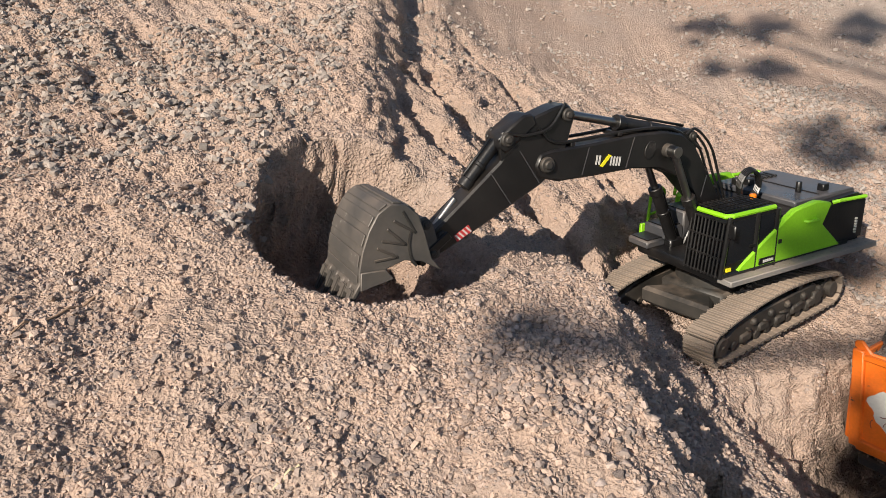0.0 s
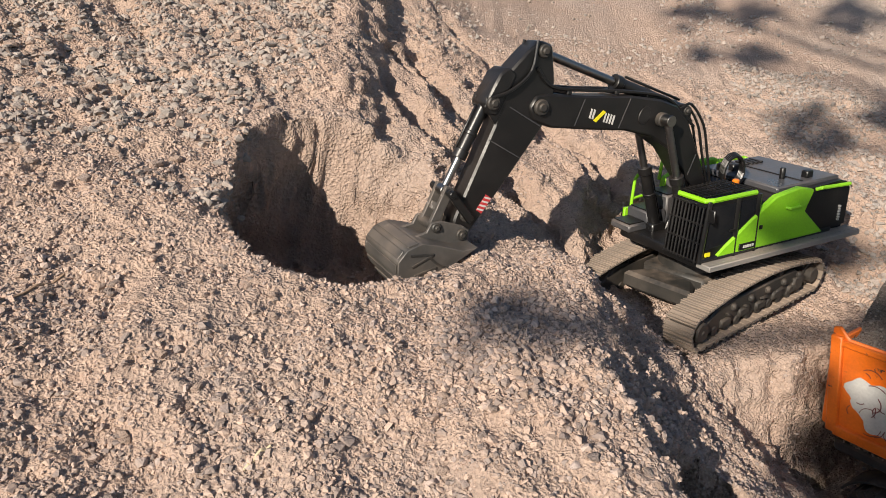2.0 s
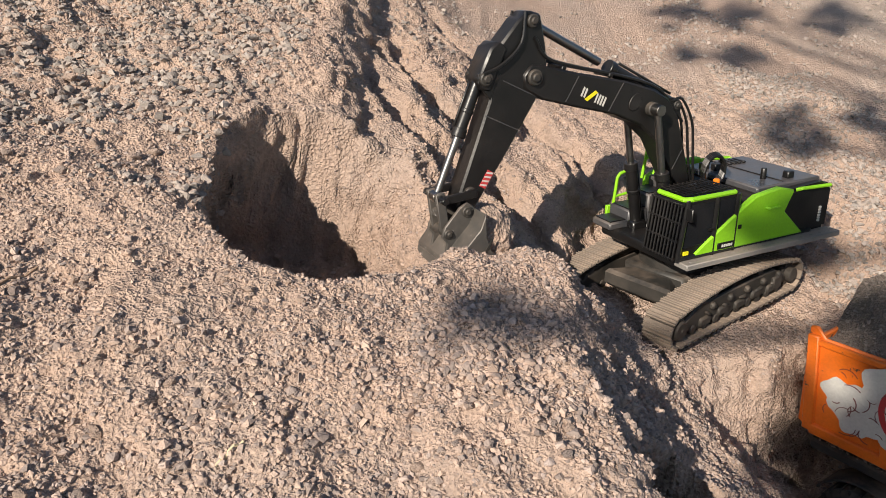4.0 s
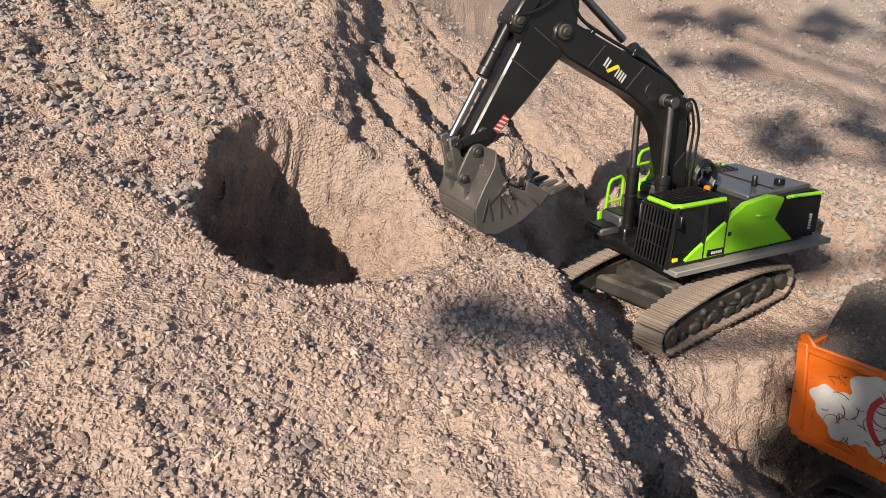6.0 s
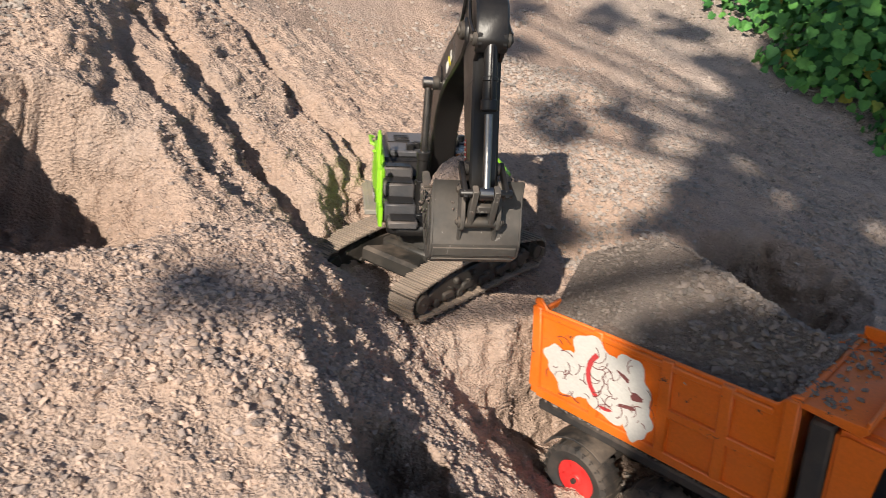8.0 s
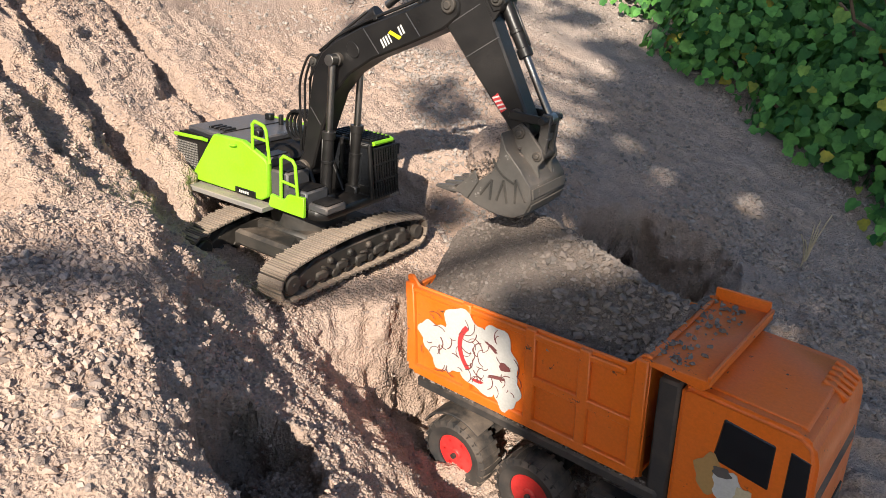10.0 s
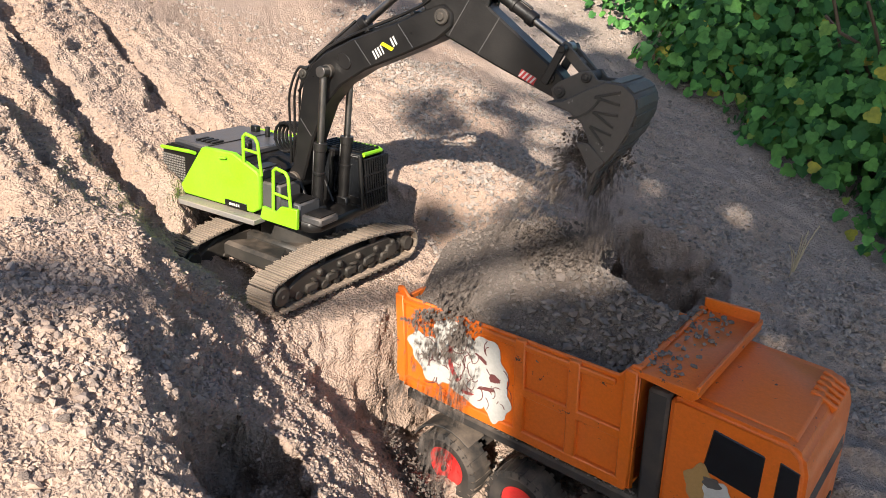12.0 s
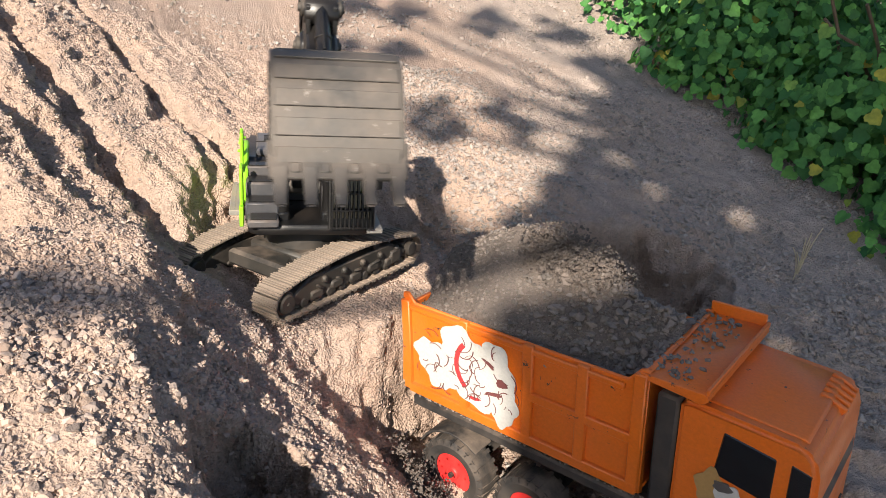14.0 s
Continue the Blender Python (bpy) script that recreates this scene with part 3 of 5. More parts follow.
    add("model_plate", box(B(), (-.050, -.1125, Z0 + .009), (.050, .002, .012)), BLACK, "small black plate with white marks", .0004)
    for k in range(5):
        part("plate_mark", box(B(), (-.062 + .005 * k, -.1140, Z0 + .009), (.0034, .001, .0045)), WHITE, house)
    add("rail_post", slab(B(), [(.004, Z0 - .004), (.086, Z0 - .006), (.086, Z0 + .030), (.050, Z0 + .028), (.040, Z0 + .016), (.010, Z0 + .020)], -.112, -.105), GREEN, "bright green step bracket", .001)
    for x, top, foot_z in ((-.034, .139, .085), (.032, .092, .004)):
        y = -.1085
        bm = pipe(B(), [(x, y, Z0 + foot_z), (x, y, Z0 + top - .006), (x + .006, y, Z0 + top), (x + .026, y, Z0 + top - .004), (x + .032, y, Z0 + top - .012), (x + .040, y, Z0 + (.072 if foot_z > .05 else .006))], .0030, 8)
        pipe(bm, [(x, y, Z0 + foot_z + (top - foot_z) * .5), (x + .035, y, Z0 + foot_z + (top - foot_z) * .46)], .0026, 8)
        part("hand_rail", bm, GREEN, house, "bright green tubular hand rail", True)
    # tool boxes that step down at the front right
    for x, y, sx, sy, h in ((.062, -.074, .044, .056, .032), (.018, -.074, .046, .056, .056), (-.018, -.074, .030, .056, .074), (.104, -.072, .042, .052, .014)):
        add("tool_box", box(B(), (x, y, Z0 + h / 2 + .004), (sx, sy, h)), SATIN, "dusty black deck box", .003)
        part("step_plate", box(B(), (x, y, Z0 + h + .0052), (sx * .8, sy * .8, .002)), BLACK, house)
    # cab with bars before the windows
    x0, x1, y0, y1, zt = -.004, .116, .040, .113, .0985
    bm = slab(B(), [(x0, Z0 + .09), (x1 - .014, Z0 + .09), (x1 - .012, Z0 + zt), (x0, Z0 + zt)], y0, y1)
    cab = part("cab", bevelled(bm, .002), BLACK, house, "black cab with barred front and roof guard", True)
    for y in (y0, y1):
        for a, b in (((x0, .0), (x0, zt)), ((x1, .0), (x1 - .012, zt)), ((.042, .0), (.042, zt))):
            part("pillar", rod(B(), (a[0], y, Z0 + a[1]), (b[0], y, Z0 + b[1]), .0042, 8), BLACK, house, smooth=True)
        part("sill", rod(B(), (x0, y, Z0 + .004), (x1, y, Z0 + .004), .0042, 8), BLACK, house, smooth=True)
    bm = slab(B(), [(x0, Z0), (x1, Z0), (x1 - .003, Z0 + .022), (x0, Z0 + .030)], y0, y1)
    add("cab_base", bm, BLACK, "", .002)
    bm = box(B(), ((x0 + x1) / 2 - .006, (y0 + y1) / 2, Z0 + zt), (x1 - x0 - .010, y1 - y0, .006))
    add("cab_roof", bm, BLACK, "", .002)
    for y in (y0 + .001, y1 - .001):
        part("side_window", slab(B(), [(x0 + .003, Z0 + .03), (x1 - .003, Z0 + .02), (x1 - .013, Z0 + zt - .003), (x0 + .003, Z0 + zt - .003)], y - .0008, y + .0008), GLASS, house, "dark glass side window")
    bm = box(B(), (x1 - .008, (y0 + y1) / 2, Z0 + .058), (.0016, y1 - y0 - .006, .080), Matrix.Rotation(-.12, 3, "Y"))
    part("windscreen", bm, GLASS, house, "dark glass windscreen")
    bm = box(B(), (x0, (y0 + y1) / 2, Z0 + .062), (.0016, y1 - y0 - .006, .070))
    part("rear_window", bm, GLASS, house)
    part("seat", bevelled(box(B(), (.035, .076, Z0 + .040), (.03, .034, .045)), .006), SATIN, house, "", True)
    # front guard: upright bars and two cross rails
    for k in range(10):
        y = y0 + .003 + k * (y1 - y0 - .006) / 9
        part("guard_bar", rod(B(), (x1 + .008, y, Z0 + .002), (x1 - .003, y, Z0 + .094), .0017, 6), BLACK, house, smooth=True)
    for z in (.004, .034, .064, .093):
        x = x1 + .008 - .011 * z / .092
        part("guard_rail", rod(B(), (x, y0, Z0 + z), (x, y1, Z0 + z), .0019, 6), BLACK, house, smooth=True)
    for k in range(11):
        x = x0 + .010 + k * .0094
        part("roof_bar", rod(B(), (x, y0 + .003, Z0 + .1065), (x, y1 - .010, Z0 + .1065), .0014, 6), BLACK, house, smooth=True)
    for k in range(5):
        y = y0 + .006 + k * .0135
        part("roof_rail", rod(B(), (x0 + .006, y, Z0 + .1045), (x1 - .012, y, Z0 + .1045), .0018, 6), BLACK, house, smooth=True)
    bm = pipe(B(), [(x0 + .006, y1 - .002, Z0 + .101), (x1 - .020, y1 - .002, Z0 + .101), (x1 - .010, y1 - .008, Z0 + .1005), (x1 - .010, y0 + .008, Z0 + .1005)], .0042, 8)
    part("roof_trim", bm, GREEN, house, "bright green roof edge", True)
    part("door_handle", box(B(), (.05, y1 + .002, Z0 + .045), (.012, .003, .004)), BLACK, house)
    part("cab_light", box(B(), (.100, y1 + .001, Z0 + .012), (.010, .003, .006)), YELLOW, house)
    part("beacon", bevelled(rod(B(), (-.026, .043, Z0 + .086), (-.026, .043, Z0 + .103), .006, 14), .002), AMBER, house, "small amber beacon", True)
    for k in range(4):
        a = [Vector((-.045 + .024 * math.cos(q) + .004 * k, .012 + .006 * k, Z0 + .112 + .027 * math.sin(q))) for q in [i * .42 for i in range(16)]]
        part("hose_coil", pipe(B(), a, .0030, 6), BLACK, house, "", True)
    # boom bracket and swing motor
    for y in (-.033, .033):
        bm = slab(B(), [(-.03, Z0), (.06, Z0), (.030, FOOT[1] + .006), (.0, FOOT[1] + .016), (-.018, FOOT[1])], y - .004, y + .004)
        add("boom_bracket", bm, BLACK, "", .002)
    part("foot_pin", rod(B(), (FOOT[0], -.042, FOOT[1]), (FOOT[0], .042, FOOT[1]), .010, 18), FRAME, house, smooth=True)
    for y in (-.030, .030):
        part("cylinder_bracket", bevelled(box(B(), (BOOM_CYL_FOOT[0], y * 1.25, Z0 + .008), (.030, .020, .024)), .003), BLACK, house, smooth=True)
    part("mirror", bevelled(box(B(), (.108, .122, Z0 + .080), (.003, .014, .022)), .002), BLACK, house, smooth=True)
    part("mirror_arm", pipe(B(), [(.104, .112, Z0 + .090), (.108, .120, Z0 + .088)], .0014, 6), BLACK, house)
    return house


def arc_boss(name, x, z, y0, y1, r, parent, mat=None):
    bm = rod(B(), (x, y0, z), (x, y1, z), r, 20)
    rod(bm, (x, y0 - .003, z), (x, y1 + .003, z), r * .55, 12)
    return part(name, bevelled(bm, .0015), mat or FRAME, parent, smooth=True)


def letter_marks(parent, x, z, side):
    """maker's mark as plain white and yellow bars"""
    lay = [(-.022, .0030, 0), (-.0165, .0030, 0), (-.011, .0030, 0), (-.0055, .0024, 0), (.0165, .0030, 0), (.0220, .0030, 0)]
    for k, (dx, w, _) in enumerate(lay):
        part("mark_bar", slab(B(), [(x + dx - w / 2 + .002, z + .008 - .22 * dx), (x + dx + w / 2 + .002, z + .008 - .22 * dx), (x + dx + w / 2 - .001, z - .006 - .22 * dx), (x + dx - w / 2 - .001, z - .006 - .22 * dx)], side * .0235, side * .0243), WHITE, parent)
    part("mark_flash", slab(B(), [(x - .002, z + .010), (x + .004, z + .010), (x + .013, z - .011), (x + .007, z - .011)], side * .0235, side * .0244), YELLOW, parent)


def build_boom():
    out = [(-.016, -.012), (.02, -.012), (.085, .022), (.150, .048), (.200, .050), (.255, .036), (.325, .006), (.385, -.018), (.420, -.022), (.434, -.008), (.432, .012), (.415, .022),
           (.350, .050), (.270, .088), (.215, .108), (.180, .114), (.145, .106), (.085, .068), (.02, .022), (-.010, .016), (-.020, .002)]
    bm = bevelled(slab(B(), out, -.0225, .0225), .003)
    boom = part("boom", bm, BLACK, excavator, "black gooseneck boom with plate seams", True)
    arc_boss("pin", 0, 0, -.030, .030, .016, boom)
    arc_boss("pin", BOOM_CYL_PIN[0], BOOM_CYL_PIN[1], -.032, .032, .0112, boom)
    arc_boss("pin", BOOM_L, 0, -.028, .028, .0118, boom)
    arc_boss("pin", STICK_CYL_BASE[0], STICK_CYL_BASE[1], -.018, .018, .008, boom)
    for sgn in (-1, 1):
        y = sgn * .0128
        part("cylinder_lug", bevelled(slab(B(), [(STICK_CYL_BASE[0] - .02, .098), (STICK_CYL_BASE[0] + .03, .100), (STICK_CYL_BASE[0] + .008, .126), (STICK_CYL_BASE[0] - .008, .126)], y - .003, y + .003), .001), BLACK, boom)
        letter_marks(boom, .309, .034, sgn)
        # seams and cover plates on each cheek
        for x, z0, z1 in ((.270, .034, .082), (.348, .002, .044), (.09, .03, .066)):
            part("seam", slab(B(), [(x - .0007, z0), (x + .0007, z0), (x + .0007 + .004, z1), (x - .0007 + .004, z1)], sgn * .0224, sgn * .0231), SATIN, boom)
        part("cover_plate", bevelled(slab(B(), [(.235 + .011 * math.cos(q), .072 + .015 * math.sin(q)) for q in [i * math.tau / 14 for i in range(14)]], sgn * .0225, sgn * .0245), .0008), BLACK, boom, smooth=True)
        part("hose_line", pipe(B(), bent([(.12, sgn * .014, .104), (.20, sgn * .016, .116), (.28, sgn * .016, .090), (.36, sgn * .016, .054), (.415, sgn * .02, .034), (.45, sgn * .02, .045)]), .0028, 6), BLACK, boom, "", True)
        for k in range(3):
            g = .005 * k
            part("hose_loop", pipe(B(), bent([(.175 - g, sgn * (.006 + g), .117), (.150, sgn * (.008 + g), .120 + g), (.118 - g, sgn * (.010 + g), .104 + g), (.085 - g, sgn * (.011 + g), .073 + g), (.050 - g, sgn * (.012 + g), .046), (.018, sgn * (.012 + g), .026)]), .0024, 6), BLACK, boom, "", True)
    for x, z in ((.06, .052), (.30, .079), (.38, .040)):
        part("hose_clamp", bevelled(box(B(), (x, 0, z), (.008, .040, .006), Matrix.Rotation(.42, 3, "Y")), .001), BLACK, boom)
    return boom


def build_stick():
    out = [(-.080, .036), (-.074, .056), (-.055, .064), (-.012, .072), (.012, .070), (.034, .060), (.062, .046), (.130, .033), (.200, .020), (.226, .010), (.228, -.008), (.212, -.015),
           (.110, -.021), (.020, -.024), (-.016, -.020), (-.045, .002)]
    bm = bevelled(slab(B(), out, -.0185, .0185), .003)
    stick = part("stick", bm, BLACK, excavator, "black dipper arm with red and white striped stickers", True)
    arc_boss("pin", 0, 0, -.024, .024, .0105, stick)
    arc_boss("pin", STICK_TOP[0], STICK_TOP[1], -.024, .024, .0095, stick)
    arc_boss("pin", BUCKET_CYL_PIN[0], BUCKET_CYL_PIN[1], -.025, .025, .010, stick)
    arc_boss("pin", ROCKER_PIN[0], ROCKER_PIN[1], -.024, .024, .009, stick)
    arc_boss("pin", STICK_L, 0, -.026, .026, .009, stick)
    part("cover_box", bevelled(slab(B(), [(-.015, .060), (.050, .052), (.056, .066), (.045, .080), (.0, .084), (-.015, .078)], -.021, .021), .003), BLACK, stick, "", True)
    for sgn in (-1, 1):
        part("lug", bevelled(slab(B(), [(.020, .050), (.060, .046), (.050, .076), (.038, .082), (.026, .076)], sgn * .016 - .003, sgn * .016 + .003), .001), BLACK, stick)
        x = .1613
        part("warning_sticker", slab(B(), [(x - .0135, -.0155), (x + .0135, -.0145), (x + .0135, -.0035), (x - .0135, -.0035)], sgn * .0185, sgn * .0192), REDINK, stick, "red sticker with white stripes")
        for k in range(4):
            a = x - .0118 + .0066 * k
            part("white_stripe", slab(B(), [(a - .0015, -.0143), (a + .0012, -.0143), (a + .0045, -.0037), (a + .0018, -.0037)], sgn * .0192, sgn * .0197), WHITE, stick)
        for x in (.075, .02):
            part("seam", slab(B(), [(x, -.020), (x + .0014, -.020), (x + .008, .042), (x + .0066, .042)], sgn * .0184, sgn * .0190), SATIN, stick)
        part("hose_line", pipe(B(), bent([(-.07, sgn * .018, .060), (-.03, sgn * .022, .045), (.01, sgn * .024, .058), (.035, sgn * .024, .078)]), .0025, 6), BLACK, stick, "", True)
    return stick


BUCKET_W = .120


def polar(deg, r):
    return (r * math.cos(radians(deg)), r * math.sin(radians(deg)))


BUCKET_CURVE = [(-.012, -.006), (.010, -.016), polar(-20, .050), polar(-15, .078), polar(-20, .100), polar(-28, .115), polar(-38, .120), polar(-50, .119), polar(-63, .119), polar(-76, .121), polar(-87, .124)]


def build_bucket():
    bm = B()
    th = .0045
    inner = []
    cen = Vector(polar(-52, .060))
    for x, z in BUCKET_CURVE:
        d = (cen - Vector((x, z))).normalized() * th
        inner.append((x + d.x, z + d.y))
    h = BUCKET_W / 2
    slab(bm, BUCKET_CURVE + inner[::-1], -h, h)
    bucket = part("bucket", bevelled(bm, .0012), STEEL, excavator, "scuffed grey steel digging bucket with five teeth", True)
    for sgn in (-1, 1):
        y = sgn * h
        bm = slab(B(), BUCKET_CURVE + [polar(-86, .104), polar(-76, .082), polar(-68, .058), polar(-70, .034), polar(-115, .014)], y - .0025, y + .0025)
        side = part("side_plate", bevelled(bm, .0012), STEEL, bucket, smooth=True)
        for a, r0, r1 in ((-30, .062, .108), (-48, .064, .108), (-64, .070, .108)):
            for da in (-5, 5):
                p, q = Vector(polar(a, r0)), Vector(polar(a + da, (r0 + r1) / 2 + .012))
                m = (p + q) / 2
                part("wear_strip", bevelled(box(B(), (m.x, y + sgn * .003, m.y), ((q - p).length, .0022, .0035), Matrix.Rotation(-math.atan2((q - p).y, (q - p).x), 3, "Y")), .0006), FRAME, bucket)
        arc = [polar(a, .052 + .0006 * (a + 60)) for a in range(-78, -28, 6)]
        for p, q in zip(arc, arc[1:]):
            p, q = Vector(p), Vector(q)
            m = (p + q) / 2
            part("wear_strip", box(B(), (m.x, y + sgn * .003, m.y), ((q - p).length * 1.05, .002, .003), Matrix.Rotation(-math.atan2((q - p).y, (q - p).x), 3, "Y")), FRAME, bucket)
        bm = slab(B(), [polar(-88, .123), polar(-76, .120), polar(-76, .085), polar(-87, .075)], y + sgn * .0025, y + sgn * .006)
        part("side_cutter", bevelled(bm, .0012), STEEL, bucket, smooth=True)
        ear = [(-.013, -.006), (-.010, .010), (.004, .013), (LINK_R - .004, .011), (LINK_R + .010, .004), (LINK_R + .012, -.010), polar(-17, .078), polar(-26, .055), (.01, -.020)]
        part("ear", bevelled(slab(B(), ear, sgn * .024 - .003, sgn * .024 + .003), .0012), STEEL, bucket, smooth=True)
    arc_boss("pin", 0, 0, -.030, .030, .0085, bucket)
    arc_boss("pin", LINK_R, 0, -.030, .030, .0075, bucket)
    # wear ribs round the back
    for k in range(4, len(BUCKET_CURVE)):
        (xa, za), (xb, zb) = BUCKET_CURVE[k], BUCKET_CURVE[k - 1]
        m, d = Vector(((xa + xb) / 2, (za + zb) / 2)), Vector((xa - xb, za - zb))
        o = (m - cen).normalized() * .0012
        part("back_rib", bevelled(box(B(), (m.x + o.x, 0, m.y + o.y), (d.length * .62, BUCKET_W - .004, .0025), Matrix.Rotation(-math.atan2(d.y, d.x), 3, "Y")), .0006), STEEL, bucket)
    lip, tip = Vector(polar(-85, .122)), Vector(polar(-96, .148))
    d = (tip - lip)
    lip_bm = box(B(), (lip.x + d.x * .1, 0, lip.y + d.y * .1), (d.length * .8, BUCKET_W + .008, .006), Matrix.Rotation(-math.atan2(d.y, d.x), 3, "Y"))
    part("cutting_edge", bevelled(lip_bm, .0015), STEEL, bucket, smooth=True)
    for k in range(5):
        y = -BUCKET_W / 2 + .006 + k * (BUCKET_W - .012) / 4
        p = lip + d * .2
        bm = B()
        ax = d.normalized()
        nrm = Vector((-ax.y, ax.x))
        sect = [p + nrm * .0065, p - nrm * .0065, p + ax * .038 - nrm * .0018, p + ax * .038 + nrm * .0018]
        slab(bm, [(v.x, v.y) for v in sect], y - .0072, y + .0072)
        for v in bm.verts:
            if (Vector((v.co.x, v.co.z)) - p).dot(ax) > .03:
                v.co.y = y + (v.co.y - y) * .72
        part("tooth", bevelled(bm, .002, 2), STEEL, bucket, "worn tooth", True)
        if k < 4:
            yy = y + (BUCKET_W - .012) / 8
            part("edge_guard", bevelled(box(B(), (p.x, yy, p.y), (.012, .012, .009), Matrix.Rotation(-math.atan2(d.y, d.x), 3, "Y")), .002), STEEL, bucket, smooth=True)
    return bucket


def ram(name, barrel_l, rod_l, r, label):
    """a hydraulic cylinder along +x: the barrel from its foot, the rod back from its eye"""
    bm = rod(B(), (.004, 0, 0), (barrel_l, 0, 0), r, 18)
    rod(bm, (barrel_l - .010, 0, 0), (barrel_l + .004, 0, 0), r * 1.22, 18)
    rod(bm, (barrel_l * .55, 0, 0), (barrel_l * .55 + .006, 0, 0), r * 1.15, 18)
    rod(bm, (0, -r * 1.1, 0), (0, r * 1.1, 0), r * 1.05, 14)
    pipe(bm, [(.01, 0, r * 1.3), (barrel_l * .9, 0, r * 1.3)], r * .25, 6)
    barrel = part(name + "_barrel", bevelled(bm, .001), BLACK, excavator, label, True)
    bm = rod(B(), (-rod_l, 0, 0), (-.004, 0, 0), r * .62, 16)
    rod(bm, (0, -r * 1.0, 0), (0, r * 1.0, 0), r * .95, 14)
    shaft = part(name + "_rod", bevelled(bm, .0006), CHROME, excavator, "polished chrome piston rod", True)
    return barrel, shaft


def bar_link(name, length, y, r, label=""):
    bm = slab(B(), [(-r, -r * .8), (0, -r), (length, -r), (length + r, -r * .6), (length + r, r * .6), (length, r), (0, r), (-r, r * .8)], y - .003, y + .003)
    return bm


build_undercarriage()
HOUSE, BOOM, STICK, BUCKET = build_house(), build_boom(), build_stick(), build_bucket()
BOOM_RAMS = [ram("lift_cylinder", .118, .150, .0098, "black hydraulic lift cylinder") for _ in range(2)]
STICK_RAM = ram("arm_cylinder", .150, .15, .0105, "black hydraulic arm cylinder")
BUCKET_RAM = ram("bucket_cylinder", .085, .100, .0090, "black hydraulic bucket cylinder")
ROCK_L, LINK_L = .046, .052
bm = B()
for yy in (-.027, .027):
    slab(bm, [(-.008, -.006), (ROCK_L, -.006), (ROCK_L + .008, 0), (ROCK_L, .006), (-.008, .006)], yy - .003, yy + .003)
rod(bm, (ROCK_L, -.034, 0), (ROCK_L, .034, 0), .0055, 12)
ROCKER = part("rocker_link", bevelled(bm, .001), BLACK, excavator, "", True)
bm = B()
for yy in (-.014, .014):
    slab(bm, [(-.008, -.007), (LINK_L, -.007), (LINK_L + .008, 0), (LINK_L, .007), (-.008, .007)], yy - .004, yy + .004)
box(bm, (LINK_L / 2, 0, 0), (.012, .026, .008))
BUCKET_LINK = part("bucket_link", bevelled(bm, .001), STEEL, excavator, "", True)

# seconds, swing, boom, stick and bucket angles in degrees
JOINTS = [
    (0.0, 170.2, 22.9, -26.5, 80), (0.5, 170.1, 25.7, -33.0, 75), (1.0, 170.0, 28.7, -38.7, 66), (1.5, 169.6, 31.0, -44.8, 43), (2.0, 168.9, 30.9, -51.2, 23.5),
    (2.5, 168.6, 30.2, -56.5, 7), (3.0, 168.3, 29.6, -61.8, -9.4), (3.3, 168.2, 30.2, -63.0, -18), (4.3, 167.8, 40.0, -56.0, -52), (5.1, 167.4, 46.4, -49.5, -62), (5.5, 167.3, 48.6, -48.5, -61.8), (6.0, 167.2, 50.2, -47.9, -59), (6.5, 179.2, 50.4, -55.3, -62.2),
    (7.0, 194.3, 49.7, -60.7, -62), (7.5, 210.3, 48.3, -60.5, -68), (8.0, 227.7, 47.4, -61.5, -74), (8.5, 242.8, 47.9, -60.5, -76), (9.0, 260.2, 48.1, -62.4, -70),
    (9.3, 266.0, 48.1, -60.5, -66), (10.3, 273.0, 47.8, -44.0, -30), (11.3, 274.2, 47.5, -29.8, 6), (11.5, 274.2, 47.6, -27.7, 13.9), (12.0, 274.5, 48.2, -22.1, 34.9), (12.5, 274.8, 47.9, -22.9, 47.6), (13.0, 260.3, 47.6, -21.4, 61), (13.5, 242.6, 44.7, -20.6, 76), (14.0, 226.0, 41.5, -21.5, 88)]


def joints(t):
    """angles at t seconds, gliding through the rows"""
    ts = [r[0] for r in JOINTS]
    k = min(max(sum(1 for v in ts if v <= t) - 1, 0), len(ts) - 2)
    out = []
    for c in range(1, 5):
        def slope(i):
            if i <= 0 or i >= len(ts) - 1:
                return 0.0 if i <= 0 else (JOINTS[i][c] - JOINTS[i - 1][c]) / (ts[i] - ts[i - 1])
            a = (JOINTS[i][c] - JOINTS[i - 1][c]) / (ts[i] - ts[i - 1])
            b = (JOINTS[i + 1][c] - JOINTS[i][c]) / (ts[i + 1] - ts[i])
            return 0.0 if a * b <= 0 else 2 * a * b / (a + b)
        h = ts[k + 1] - ts[k]
        s = (t - ts[k]) / h
        p0, p1, m0, m1 = JOINTS[k][c], JOINTS[k + 1][c], slope(k) * h, slope(k + 1) * h
        out.append((2 * s ** 3 - 3 * s * s + 1) * p0 + (s ** 3 - 2 * s * s + s) * m0 + (3 * s * s - 2 * s ** 3) * p1 + (s ** 3 - s * s) * m1)
    return out


def planar(x, z, deg, y=0.0):
    """a pose in the plane of the arm: x forward, z up, turned up by deg"""
    return Matrix.Translation((x, y, z)) @ Matrix.Rotation(-radians(deg), 4, "Y")


def turn2(p, deg):
    c, s = math.cos(radians(deg)), math.sin(radians(deg))
    return Vector((p[0] * c - p[1] * s, p[0] * s + p[1] * c))


